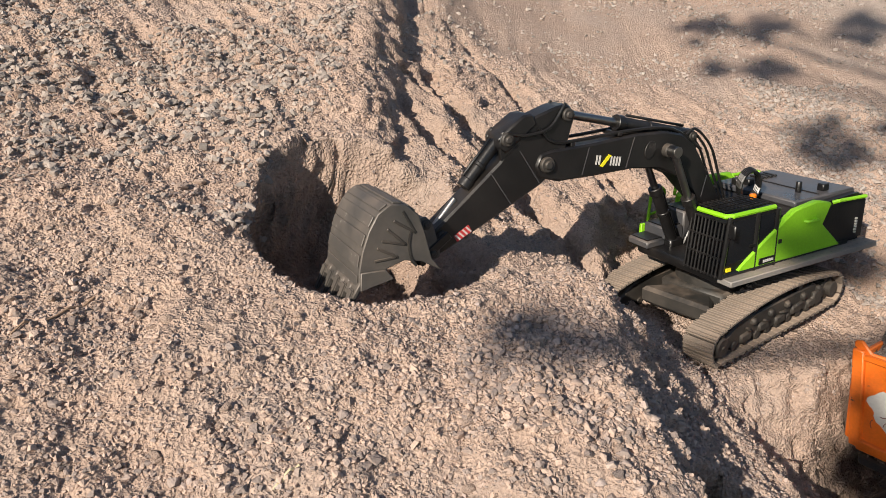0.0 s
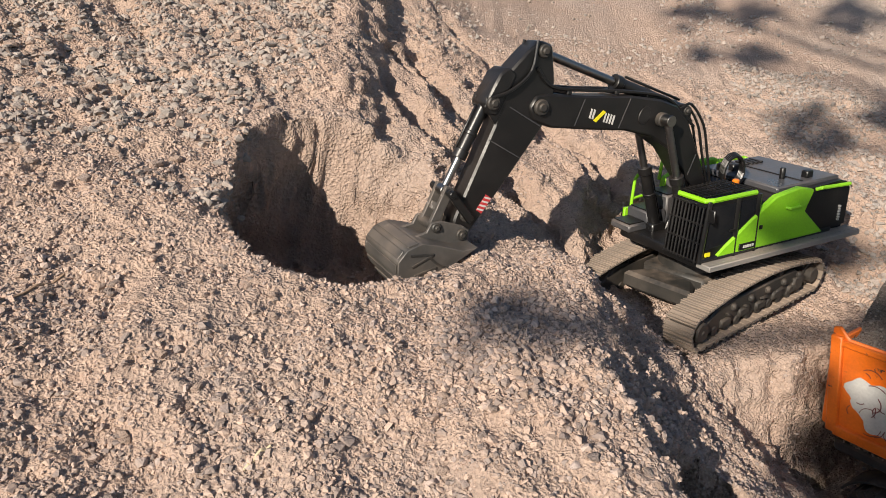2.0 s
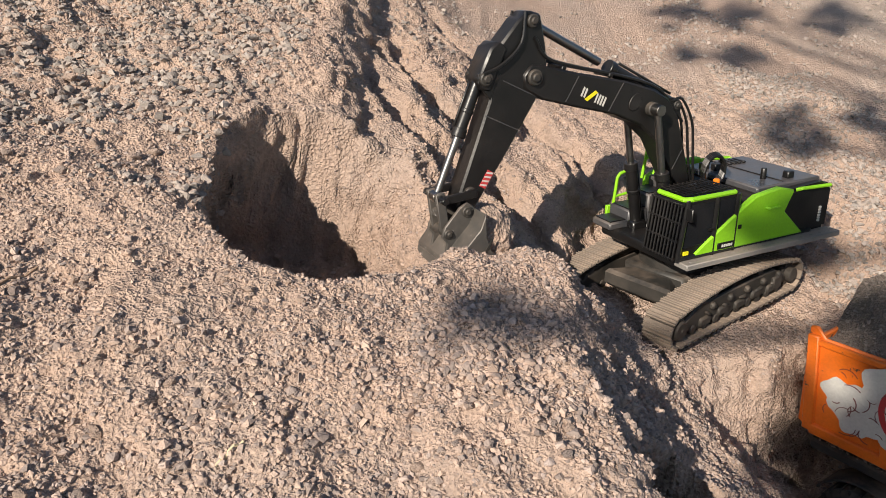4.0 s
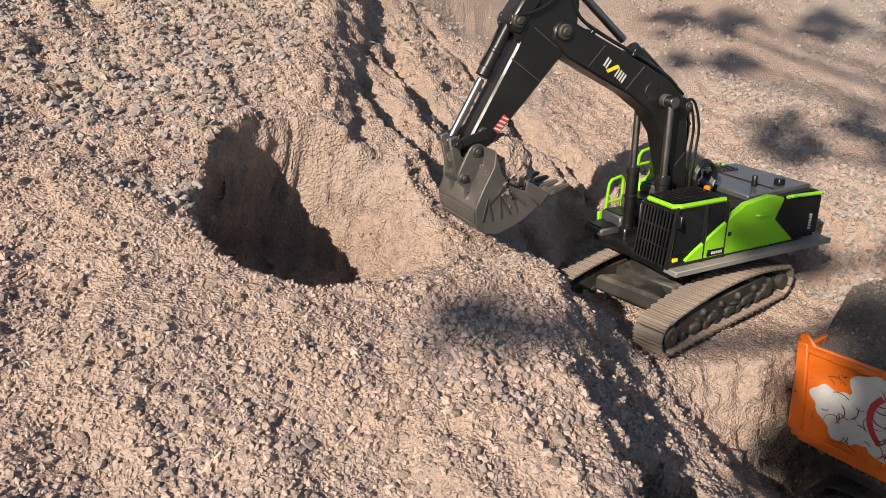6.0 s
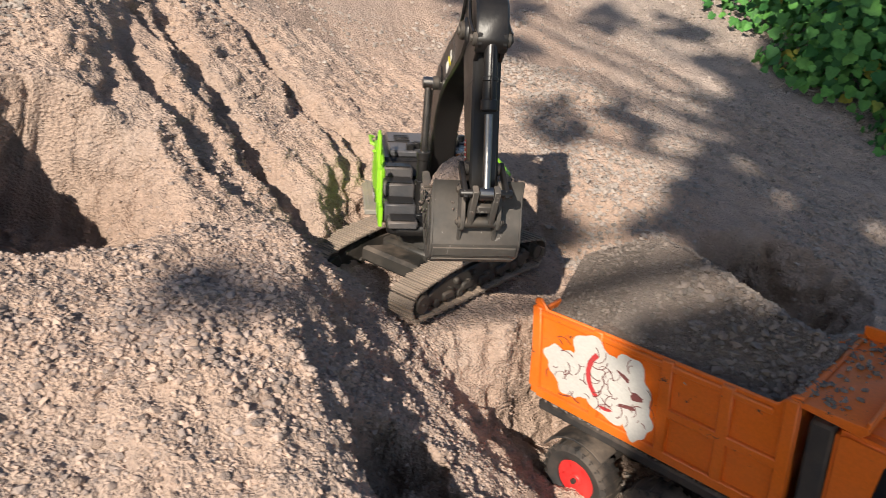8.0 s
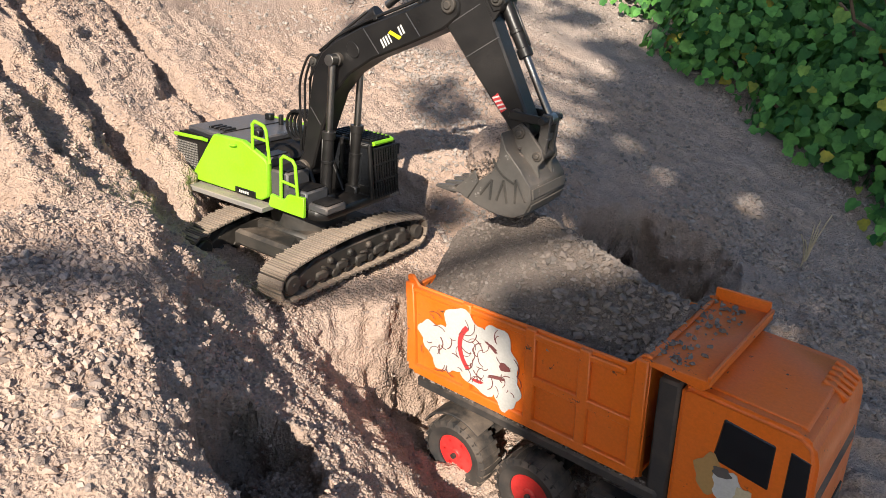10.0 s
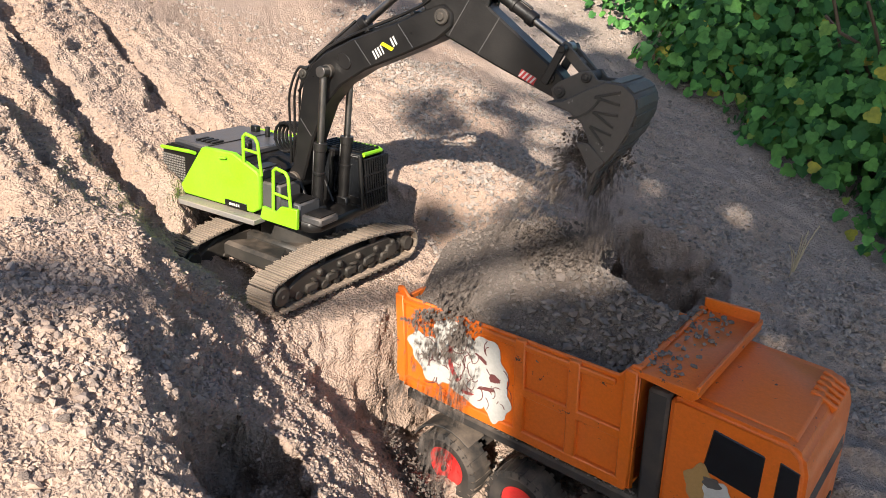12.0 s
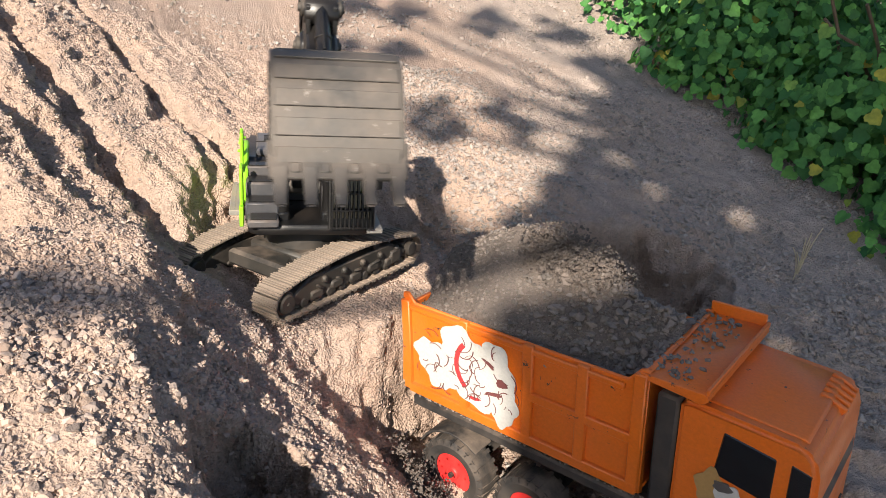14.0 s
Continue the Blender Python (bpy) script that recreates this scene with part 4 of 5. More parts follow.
def machine(t):
    """pose of every moving part in the machine's own space at t seconds"""
    swing, a, b, c = joints(t)
    S = Matrix.Rotation(radians(swing), 4, "Z")
    foot = Vector(FOOT)
    at_boom = lambda p: foot + turn2(p, a)
    sp = at_boom((BOOM_L, 0))
    at_stick = lambda p: sp + turn2(p, b)
    bp = at_stick((STICK_L, 0))
    lp = bp + turn2((LINK_R, 0), c)
    rp = at_stick(ROCKER_PIN)
    d = lp - rp
    gap = max(min(d.length, ROCK_L + LINK_L - .0005), abs(ROCK_L - LINK_L) + .0005)
    along = (gap * gap + ROCK_L ** 2 - LINK_L ** 2) / (2 * gap)
    up = math.sqrt(max(ROCK_L ** 2 - along ** 2, 0))
    dn = d.normalized()
    side = Vector((-dn.y, dn.x))
    if side.dot(turn2((.5, 1), b)) < 0:
        side = -side
    e = rp + dn * along + side * up
    poses = {"house": S, "boom": S @ planar(*foot, a), "stick": S @ planar(*sp, b), "bucket": S @ planar(*bp, c)}
    ang = lambda p, q: math.degrees(math.atan2((q - p).y, (q - p).x))
    poses["rocker"] = S @ planar(*rp, ang(rp, e))
    poses["link"] = S @ planar(*e, ang(e, lp))
    foot_c, pin_c = Vector(BOOM_CYL_FOOT), at_boom(BOOM_CYL_PIN)
    for k, y in enumerate((-.0385, .0385)):
        poses["lift%d" % k] = (S @ planar(*foot_c, ang(foot_c, pin_c), y), S @ planar(*pin_c, ang(foot_c, pin_c), y))
    p, q = at_boom(STICK_CYL_BASE), at_stick(STICK_TOP)
    poses["arm"] = (S @ planar(*p, ang(p, q)), S @ planar(*q, ang(p, q)))
    p = at_stick(BUCKET_CYL_PIN)
    poses["curl"] = (S @ planar(*p, ang(p, e)), S @ planar(*e, ang(p, e)))
    return poses



# ---- soil in the bucket ----
def load_mesh():
    bm = B()
    bmesh.ops.create_icosphere(bm, subdivisions=5, radius=1)
    ax, nr = Vector(polar(-88, 1)), Vector(polar(-178, 1))
    off = Vector(polar(-74, .064)) + nr * .017
    for v in bm.verts:
        w = Vector((v.co.x * .049, v.co.y * (BUCKET_W / 2 - .005), v.co.z * .046)) * (1 + .10 * noise.noise(v.co * 3) + .06 * noise.noise(v.co * 9) + .03 * noise.noise(v.co * 22))
        q = off + ax * w.x + nr * w.z
        v.co = Vector((q.x, w.y, q.y))
    return bm


load = part("soil_load", load_mesh(), SOIL, None, smooth=True)
tagged(load, "scoop of dry brown soil carried in the bucket", "soil")
GRAINS = []


def make_falling():
    rng = np.random.default_rng(9)
    for k in range(240):
        rows = []
        spread = rng.uniform(.006, .011)
        for _ in range(int(rng.integers(60, 95))):
            w = np.clip(rng.normal(0, 1, 3), -1.6, 1.6) * spread
            rows.append((w[0], w[1], w[2] * 2.8, .0008 + .0038 * rng.random() ** 3))
        rows.append((0, 0, 0, rng.uniform(.002, .006)))
        ob = scatter_mesh("falling_soil", rows, HEAP, seed=100 + k)
        tagged(ob, "clump of falling soil crumbs", "soil", group="soil tipped from the bucket", kind="stuff")
        GRAINS.append(ob)


make_falling()


# ---- the orange tipper truck ----
TRUCK = Matrix.Translation((.7434, .9513, -.0023)) @ Matrix.Rotation(-1.0425, 4, "Z") @ Matrix.Rotation(.0694, 4, "X") @ Matrix.Rotation(-.1612, 4, "Y")
BED_L, BED_W, BED_H = .428, .111, .197
truck = thing("tipper_truck", "orange toy tipper truck loaded with dark gravelly soil", "truck", at=TRUCK)


def build_truck():
    bm = B()
    for sgn in (-1, 1):
        slab(bm, [(.0, .006), (BED_L, .0), (BED_L, BED_H), (BED_L - .012, BED_H), (BED_L - .030, BED_H - .022), (.02, .170), (.006, .186), (-.006, .183), (-.016, .012)], sgn * BED_W - .003 * sgn - .003, sgn * BED_W - .003 * sgn + .003)
    box(bm, (BED_L / 2, 0, .003), (BED_L, BED_W * 2 - .012, .006))
    box(bm, (BED_L - .004, 0, BED_H / 2), (.008, BED_W * 2 - .012, BED_H))
    slab(bm, [(-.014, .006), (-.006, .006), (.002, .160), (-.006, .160)], -BED_W + .006, BED_W - .006)
    bed = part("tipper_bed", bevelled(bm, .002), ORANGE, truck, "chipped orange steel tipper bed", True)
    # pressed frames on the side walls: uprights and a rail half way up
    for sgn in (-1, 1):
        y = sgn * (BED_W + .0025)
        for x in (.004, .125, .245, .335, .418):
            tall = .172 if x < .4 else .190
            part("side_rib", bevelled(box(B(), (x, y, tall / 2 + .003), (.018, .009, tall - .004)), .0018), ORANGE, bed, smooth=True)
        part("bottom_rail", bevelled(box(B(), (BED_L / 2 + .002, y, .010), (BED_L - .01, .0095, .018)), .0018), ORANGE, bed, smooth=True)
        part("top_rail", bevelled(box(B(), (BED_L / 2 - .012, y, .163), (BED_L - .04, .007, .010)), .0018), ORANGE, bed, smooth=True)
        part("middle_rail", bevelled(box(B(), (.332, y, .088), (.176, .0085, .015)), .0018), ORANGE, bed, smooth=True)
    # shelf over the cab, with a turned-up rim
    bm = slab(B(), [(BED_L - .012, BED_H - .004), (BED_L + .076, BED_H - .004), (BED_L + .078, BED_H - .012), (BED_L + .070, BED_H - .020), (BED_L - .012, BED_H - .012)], -BED_W - .003, BED_W + .003)
    bevelled(bm, .001)
    shelf = part("cab_shield", bm, ORANGE, truck, "orange shelf over the cab with gravel on it", True)
    for at, size in (((BED_L + .0755, 0, BED_H - .001), (.005, BED_W * 2 + .006, .009)), ((BED_L + .033, BED_W + .001, BED_H + .004), (.080, .005, .020))):
        part("rim", bevelled(box(B(), at, size), .0012), ORANGE, shelf, smooth=True)
    # black box added to fill the gap that lies in the shelf's shade
    part("gap_shade", bevelled(box(B(), (BED_L + .024, 0, .062), (.030, BED_W * 1.88, .21)), .004), RUBBER, truck, "black box standing for the shaded gap between bed and cab", True)
    # cab
    prof = [(.468, -.120), (.630, -.120), (.641, -.04), (.640, .060), (.637, .128), (.630, .152), (.614, .163), (.480, .171), (.468, .166)]
    bm = slab(B(), prof, -.106, .106)
    bevelled(bm, .012, 3, 25)
    cab = part("cab", bm, ORANGE, truck, "orange moulded cab with dark windows", True)
    win = [(.520, .082), (.590, .070), (.590, .136), (.527, .146)]
    for sgn in (-1, 1):
        part("side_window", bevelled(slab(B(), win, sgn * .1045, sgn * .1075), .002), GLASS, cab, "dark glass side window")
        front = [(.606, .050), (.634, .046), (.630, .132), (.606, .138)]
        part("corner_window", bevelled(slab(B(), front, sgn * .1035, sgn * .1070), .002), GLASS, cab)
    bm = box(B(), (.6360, 0, .092), (.004, .18, .066), Matrix.Rotation(-.10, 3, "Y"))
    part("windscreen", bevelled(bm, .001), GLASS, cab, "dark windscreen")
    for k in range(5):
        part("roof_louvre", bevelled(box(B(), (.616, .022 + .0145 * k, .1585), (.036, .007, .012), Matrix.Rotation(.42, 3, "Y")), .002), ORANGE, cab, smooth=True)
    part("roof_ridge", bevelled(slab(B(), [(.484, .168), (.618, .159), (.614, .1655), (.484, .1735)], -.088, .088), .0018), ORANGE, cab, smooth=True)
    part("grille", bevelled(box(B(), (.641, 0, -.04), (.004, .15, .07)), .001), BLACK, cab)
    part("bumper", bevelled(box(B(), (.640, 0, -.105), (.022, .21, .04)), .004), ORANGE, cab, smooth=True)
    # plain coloured patches where the door sticker is
    for k, (x, z, rx, rz, mat) in enumerate(((.520, .058, .020, .030, OCHRE), (.545, .048, .020, .024, WHITE), (.535, .068, .012, .008, GREY_INK), (.565, .040, .012, .020, STRAW))):
        pts = [(x + rx * math.cos(q) * (1 + .18 * math.sin(5 * q + k)), z + rz * math.sin(q) * (1 + .15 * math.cos(4 * q + k))) for q in [i * math.tau / 22 for i in range(22)]]
        part("door_sticker", slab(B(), pts, -.1068 - .0004 * k, -.1076 - .0004 * k), mat, cab)
    # chassis, mudguard rail, wheels
    bm = box(B(), (.30, 0, -.050), (.66, .09, .05))
    for x in (.10, .25, .53):
        rod(bm, (x, -.09, -.134), (x, .09, -.134), .010, 12)
        box(bm, (x, 0, -.095), (.04, .07, .07))
    part("chassis", bevelled(bm, .003), RUBBER, truck, "black chassis", True)
    for sgn in (-1, 1):
        part("side_beam", bevelled(box(B(), (.23, sgn * .096, -.022), (.45, .026, .020)), .004), RUBBER, truck, "gravel-strewn black side beam", True)
        fender = [(.0954 + (.078 + w) * math.cos(q), -.134 + (.078 + w) * math.sin(q)) for w, qs in ((0, [.9 + .25 * i for i in range(8)]), (.004, [.9 + .25 * i for i in range(7, -1, -1)])) for q in qs]
        part("mudguard", bevelled(slab(B(), fender, sgn * .066, sgn * .112), .001), RUBBER, truck, "black arched mudguard", True)
        part("fuel_tank", bevelled(box(B(), (.395, sgn * .085, -.095), (.10, .04, .06)), .010, 2), RUBBER, truck, "", True)
        for x in (.0954, .2509, .53):
            build_wheel(x, sgn)


def build_wheel(x, sgn):
    y0, y1 = sgn * .066, sgn * .117
    bm = B()
    # tyre: a lathed section with tread blocks
    sect = [(.036, y0), (.056, y0), (.065, y0 + sgn * .006), (.068, (y0 + y1) / 2), (.065, y1 - sgn * .006), (.056, y1), (.044, y1 - sgn * .001), (.038, y1 - sgn * .005)]
    rings = []
    k = 36
    for i in range(k):
        a = i * math.tau / k
        rings.append([bm.verts.new((x + r * math.cos(a), y, -.134 + r * math.sin(a))) for r, y in sect])
    for i in range(k):
        for j in range(len(sect)):
            bm.faces.new((rings[i][j], rings[i][(j + 1) % len(sect)], rings[(i + 1) % k][(j + 1) % len(sect)], rings[(i + 1) % k][j]))
    for i in range(24):
        a = i * math.tau / 24
        box(bm, (x + .0662 * math.cos(a), (y0 + y1) / 2, -.134 + .0662 * math.sin(a)), (.0032, .044, .007), Matrix.Rotation(-a, 3, "Y"))
        box(bm, (x + .0605 * math.cos(a), y1 - sgn * .003, -.134 + .0605 * math.sin(a)), (.008, .003, .0025), Matrix.Rotation(-a, 3, "Y"))
    bmesh.ops.recalc_face_normals(bm, faces=bm.faces)
    wheel = part("wheel", bm, RUBBER, truck, "black rubber tyre on a red hub", True)
    bm = rod(B(), (x, y0 + sgn * .004, -.134), (x, y1 - sgn * .008, -.134), .038, 28)
    rod(bm, (x, y0 + sgn * .004, -.134), (x, y1 - sgn * .004, -.134), .016, 20, .011)
    for i in range(6):
        a = i * math.tau / 6
        rod(bm, (x + .026 * math.cos(a), y1 - sgn * .014, -.134 + .026 * math.sin(a)), (x + .026 * math.cos(a), y1 - sgn * .008, -.134 + .026 * math.sin(a)), .004, 10)
    part("hub", bevelled(bm, .0015), RED, wheel, "red plastic hub", True)
    part("axle_nut", rod(B(), (x, y1 - sgn * .006, -.134), (x, y1 + sgn * .002, -.134), .005, 6), FRAME, wheel)


def build_sticker():
    """large worn white picture on the bed's flank, as plain patches"""
    base = -(BED_W + .0075)
    rng = random.Random(8)

    def blob(name, x, z, rx, rz, mat, lift, wob=.16, seed=0, tilt=0.0):
        pts = []
        for i in range(40):
            q = i * math.tau / 40
            s = 1 + wob * math.sin(3 * q + seed) + wob * .6 * math.sin(7 * q + 2 * seed) + rng.uniform(-.02, .02)
            dx, dz = rx * s * math.cos(q), rz * s * math.sin(q)
            pts.append((x + dx * math.cos(tilt) - dz * math.sin(tilt), z + dx * math.sin(tilt) + dz * math.cos(tilt)))
        return part(name, slab(B(), pts, base - lift, base - lift - .0006), mat, truck_bed)

    truck_bed = [c for c in truck.children if c.name.startswith("tipper_bed")][0]
    for k, (x, z, rx, rz) in enumerate(((.062, .088, .036, .034), (.125, .112, .050, .048), (.185, .102, .042, .050), (.150, .066, .055, .036), (.205, .050, .026, .034), (.082, .062, .030, .028))):
        blob("sticker_patch", x, z, rx, rz, WHITE, .0001 * k, .13, k * 1.7)
    for k, (x, z, rx, rz, tilt) in enumerate(((.150, .045, .012, .003, .1),)):
        blob("sticker_red", x, z, rx, rz, REDINK, .0010 + .0001 * k, .10, k, tilt)
    def stroke(x, z, r, a0, a1, wide, mat, lift):
        """a curved pen line"""
        n = 9
        outer = [(x + (r + wide) * math.cos(a0 + (a1 - a0) * i / n), z + (r + wide) * math.sin(a0 + (a1 - a0) * i / n)) for i in range(n + 1)]
        inner = [(x + (r - wide * .6) * math.cos(a0 + (a1 - a0) * i / n), z + (r - wide * .6) * math.sin(a0 + (a1 - a0) * i / n)) for i in range(n, -1, -1)]
        part("sticker_line", slab(B(), outer + inner, base - lift, base - lift - .0004), mat, truck_bed)

    for k in range(60):
        x, z = rng.uniform(.035, .222), rng.uniform(.034, .142)
        a0 = rng.uniform(0, 6.28)
        stroke(x, z, rng.uniform(.006, .020), a0, a0 + rng.uniform(.7, 2.2), rng.uniform(.0005, .0010), LINEINK, .0014 + .00004 * k)
    stroke(.165, .098, .050, 2.35, 4.0, .0055, REDINK, .0012)
    blob("sticker_dark", .204, .094, .010, .007, LINEINK, .0042, .12, 2)
    blob("sticker_dark", .180, .120, .012, .003, LINEINK, .0043, .2, 4, -.5)
    blob("sticker_dark", .190, .070, .016, .003, LINEINK, .0044, .2, 4, .25)


build_truck()
build_sticker()


def heap_height(x, y):
    """surface of the load in the bed's own space"""
    ridge = .306 - .55 * np.abs(x - .14) * (x < .14) - .33 * np.abs(x - .14) * (x >= .14)
    z = ridge - np.where(y < .015, 1.0, .72) * np.sqrt((y - .015) ** 2 + .0003)
    return np.clip(z, .150, .315) + .007 * fbm(x, y, .06, 3, 41) + .002 * fbm(x, y, .012, 2, 43)


def build_heap():
    xs, ys = np.linspace(-.004, BED_L - .008, 110), np.linspace(-BED_W + .007, BED_W - .007, 60)
    gx, gy = np.meshgrid(xs, ys)
    gz = heap_height(gx, gy)
    bm = B()
    top = [[bm.verts.new((gx[j, i], gy[j, i], gz[j, i])) for i in range(110)] for j in range(60)]
    for j in range(59):
        for i in range(109):
            bm.faces.new((top[j][i], top[j][i + 1], top[j + 1][i + 1], top[j + 1][i]))
    rim = [top[0][i] for i in range(110)] + [top[j][109] for j in range(1, 60)] + [top[59][i] for i in range(108, -1, -1)] + [top[j][0] for j in range(58, 0, -1)]
    low = [bm.verts.new((v.co.x, v.co.y, .0065)) for v in rim]
    for i in range(len(rim)):
        j = (i + 1) % len(rim)
        bm.faces.new((rim[i], low[i], low[j], rim[j]))
    bm.faces.new(low[::-1])
    bmesh.ops.recalc_face_normals(bm, faces=bm.faces)
    heap = part("soil_heap", bm, HEAP, None, smooth=True, loc=TRUCK)
    tagged(heap, "heaped dark grey-brown gravelly soil in the tipper bed", "soil", kind="stuff")
    rng = np.random.default_rng(5)
    rows = []
    for _ in range(5200):
        x, y = rng.uniform(.0, BED_L - .012), rng.uniform(-BED_W + .008, BED_W - .008)
        r = .0012 + .0048 * rng.random() ** 3
        if x > .20 + .6 * abs(y + .02) and rng.random() < .5:
            r *= 1.6
        elif x < .18:
            r *= .7
        rows.append((x, y, float(heap_height(x, y)) + r * .45, r))
    for _ in range(230):
        x = BED_L - .014 + .066 * rng.random() ** 3.2
        r = rng.uniform(.0015, .0055)
        rows.append((x, rng.uniform(-.10, .10), BED_H - .004 + r * .4, r))
    for _ in range(260):
        r = rng.uniform(.001, .0035)
        rows.append((rng.uniform(.02, .44), -rng.uniform(.088, .108), -.0115 + r * .5, r))
    pebbles = scatter_mesh("heap_pebbles", rows, LOADGRIT, seed=11)
    pebbles.matrix_basis = TRUCK
    tagged(pebbles, "loose grey pebbles on the load and cab shelf", "pebbles", kind="stuff")


build_heap()
chip = part("wood_chip", bevelled(box(B(), (0, 0, 0), (.040, .012, .006)), .001), TWIG, None, loc=TRUCK @ Matrix.Translation((.006, .035, .172)) @ Matrix.Rotation(.9, 4, "Z") @ Matrix.Rotation(.2, 4, "Y"))
tagged(chip, "reddish broken wood chip on the tipper bed's tail edge", "wood chip")


# ---- loose stones on the ground ----
def strew():
    rng = np.random.default_rng(21)
    pts = []

    def lay(count, x0, x1, y0, y1, small, big, power, seed, cut, patch=.16):
        x, y = rng.uniform(x0, x1, count), rng.uniform(y0, y1, count)
        keep = fbm(x, y, patch, 3, seed) > rng.uniform(cut - .5, cut + .5, count)
        x, y = x[keep], y[keep]
        r = small + (big - small) * rng.random(len(x)) ** power
        p = on_ground(x, y)
        return np.column_stack([p[:, 0], p[:, 1], p[:, 2] + r * .25, r])

    fine = np.concatenate([
        lay(56000, -.55, .50, .36, .98, .0008, .0044, 3.2, 51, -.36),
        lay(34000, -.85, .20, .80, 1.75, .0009, .0050, 3.6, 52, -.1),
        lay(20000, .0, .95, 1.1, 1.95, .0012, .0042, 2.6, 53, -.05),
        lay(17000, .30, .95, .45, 1.1, .0009, .0044, 2.8, 54, -.2)])
    far = np.concatenate([lay(44000, .80, 2.20, .60, 2.0, .0017, .0086, 2.5, 55, -.15), lay(9000, .4, 2.2, 1.7, 3.0, .0025, .009, 2.4, 56, .0),
                          lay(5000, -1.2, .4, 1.7, 2.8, .003, .010, 2.2, 57, .1)])
    knob = np.concatenate([
        lay(5200, .02, .36, .42, .80, .0016, .0064, 2.2, 61, -.2, .09),
        lay(3600, -.50, .20, .38, .80, .0018, .0080, 3.0, 63, .15, .10)])
    rubble = lay(10000, -.88, -.20, .90, 1.75, .0024, .0098, 2.3, 62, .02, .20)
    for name, rows, mat, label in (("rubble", rubble, GRAVEL, "dark grey-brown rubble on the upper slope"), ("soil_crumbs", fine, STONE, "fine pale crumbs and grit on the dug soil"), ("grey_gravel", far, GRAVEL, "grey gravel strewn over the far slope"), ("clods", knob, STONE, "loose clods and pebbles on the mound")):
        tagged(scatter_mesh(name, rows, mat, seed=len(rows)), label, "gravel", kind="stuff")
    # larger stones, one by one
    meshes = []
    for vs, fs in [rock_shape(s, 22) for s in range(40, 52)]:
        me = bpy.data.meshes.new("stone")
        me.from_pydata([tuple(v) for v in vs], [], [tuple(int(i) for i in f) for f in fs])
        me.polygons.foreach_set("use_smooth", [False] * len(me.polygons))
        me.materials.append(STONE)
        meshes.append(me)
    big = np.concatenate([lay(240, -.5, .30, .40, .85, .0040, .0080, 2.0, 71, -.3), lay(260, -.85, -.2, .9, 1.6, .0050, .0125, 2.2, 72, -.1), lay(60, .3, .8, .5, 1.0, .004, .009, 2, 73, -.2)])
    for k, (x, y, z, r) in enumerate(big[:295]):
        ob = new("stone", meshes[k % len(meshes)])
        ob.parent = ground
        ob.matrix_basis = Matrix.Translation((x, y, z)) @ Euler((rng.uniform(-.5, .5), rng.uniform(-.5, .5), rng.uniform(0, 6.28))).to_matrix().to_4x4() @ Matrix.Scale(float(r), 4)


strew()


def twig(at, heading, length, r, mat, name, label):
    x, y = at
    n = 7
    pts = []
    for i in range(n):
        s = i / (n - 1) - .5
        px, py = x + math.cos(heading) * s * length, y + math.sin(heading) * s * length
        pts.append((px, py, float(on_ground(px, py)[0, 2]) + r * 1.2 + .002 * math.sin(i * 2.1)))
    ob = part(name, pipe(B(), pts, r, 6), mat, None, smooth=True)
    tagged(ob, label, name.replace("_", " "))


twig((-.437, .70), 1.03, .10, .0016, TWIG, "dry_stick", "thin dry brown stick lying on the soil")
twig((-.15, .53), .72, .03, .0016, STRAW, "dry_stalk", "short pale dry stalk lying on the soil")
for k in range(6):
    rng_ = random.Random(k)
    x, y = 1.585 + .008 * k, 1.005 + .005 * k
    z = float(height(x, y))
    lean = rng_.uniform(-.05, .05)
    pts = [(x - .03 * s + lean * s * .4 + .010 * s * s * (k - 3), y - .02 * s, z + (.10 + .012 * k) * s * (1 - .2 * s)) for s in [i / 5 for i in range(6)]]
    tagged(part("grass_stalk", pipe(B(), pts, .0013, 5), STRAW, None, smooth=True), "thin dry grass stalk standing in gravel", "grass stalk", group="dry grass stalks")


# ---- climbing plants on the far bank ----
def leaf_shape(lobes=True):
    """broad lobed leaf in its own plane, stalk at the origin, one unit long"""
    half = [(.0, .0), (.22, -.12), (.46, -.02), (.56, .22), (.42, .36), (.46, .55), (.28, .70), (.16, .86), (.0, 1.0)]
    pts = half + [(-x, y) for x, y in half[-2:0:-1]]
    vs = [(0.0, .38, -.05)] + [(x, y, .10 * abs(x) + .05 * math.sin(3 * y) - .14 * max(0, y - .6)) for x, y in pts]
    k = len(pts)
    return np.array(vs), np.array([(0, i + 1, (i + 1) % k + 1) for i in range(k)])


def leaf_mesh(name, rows, mat):
    """rows: place, facing direction, size, spin"""
    vs, fs = leaf_shape()
    allv, allf = [], []
    for k, (p, nrm, size, spin) in enumerate(rows):
        q = Vector(nrm).to_track_quat("Z", "Y").to_matrix() @ Matrix.Rotation(spin, 3, "Z")
        allv.append(vs @ np.array(q).T * size + np.array(p))
        allf.append(fs + k * len(vs))
    me = bpy.data.meshes.new(name)
    v, f = np.concatenate(allv), np.concatenate(allf)
    me.from_pydata(v.tolist(), [], f.tolist())
    me.polygons.foreach_set("use_smooth", [True] * len(me.polygons))
    me.materials.append(mat)
    return new(name, me)


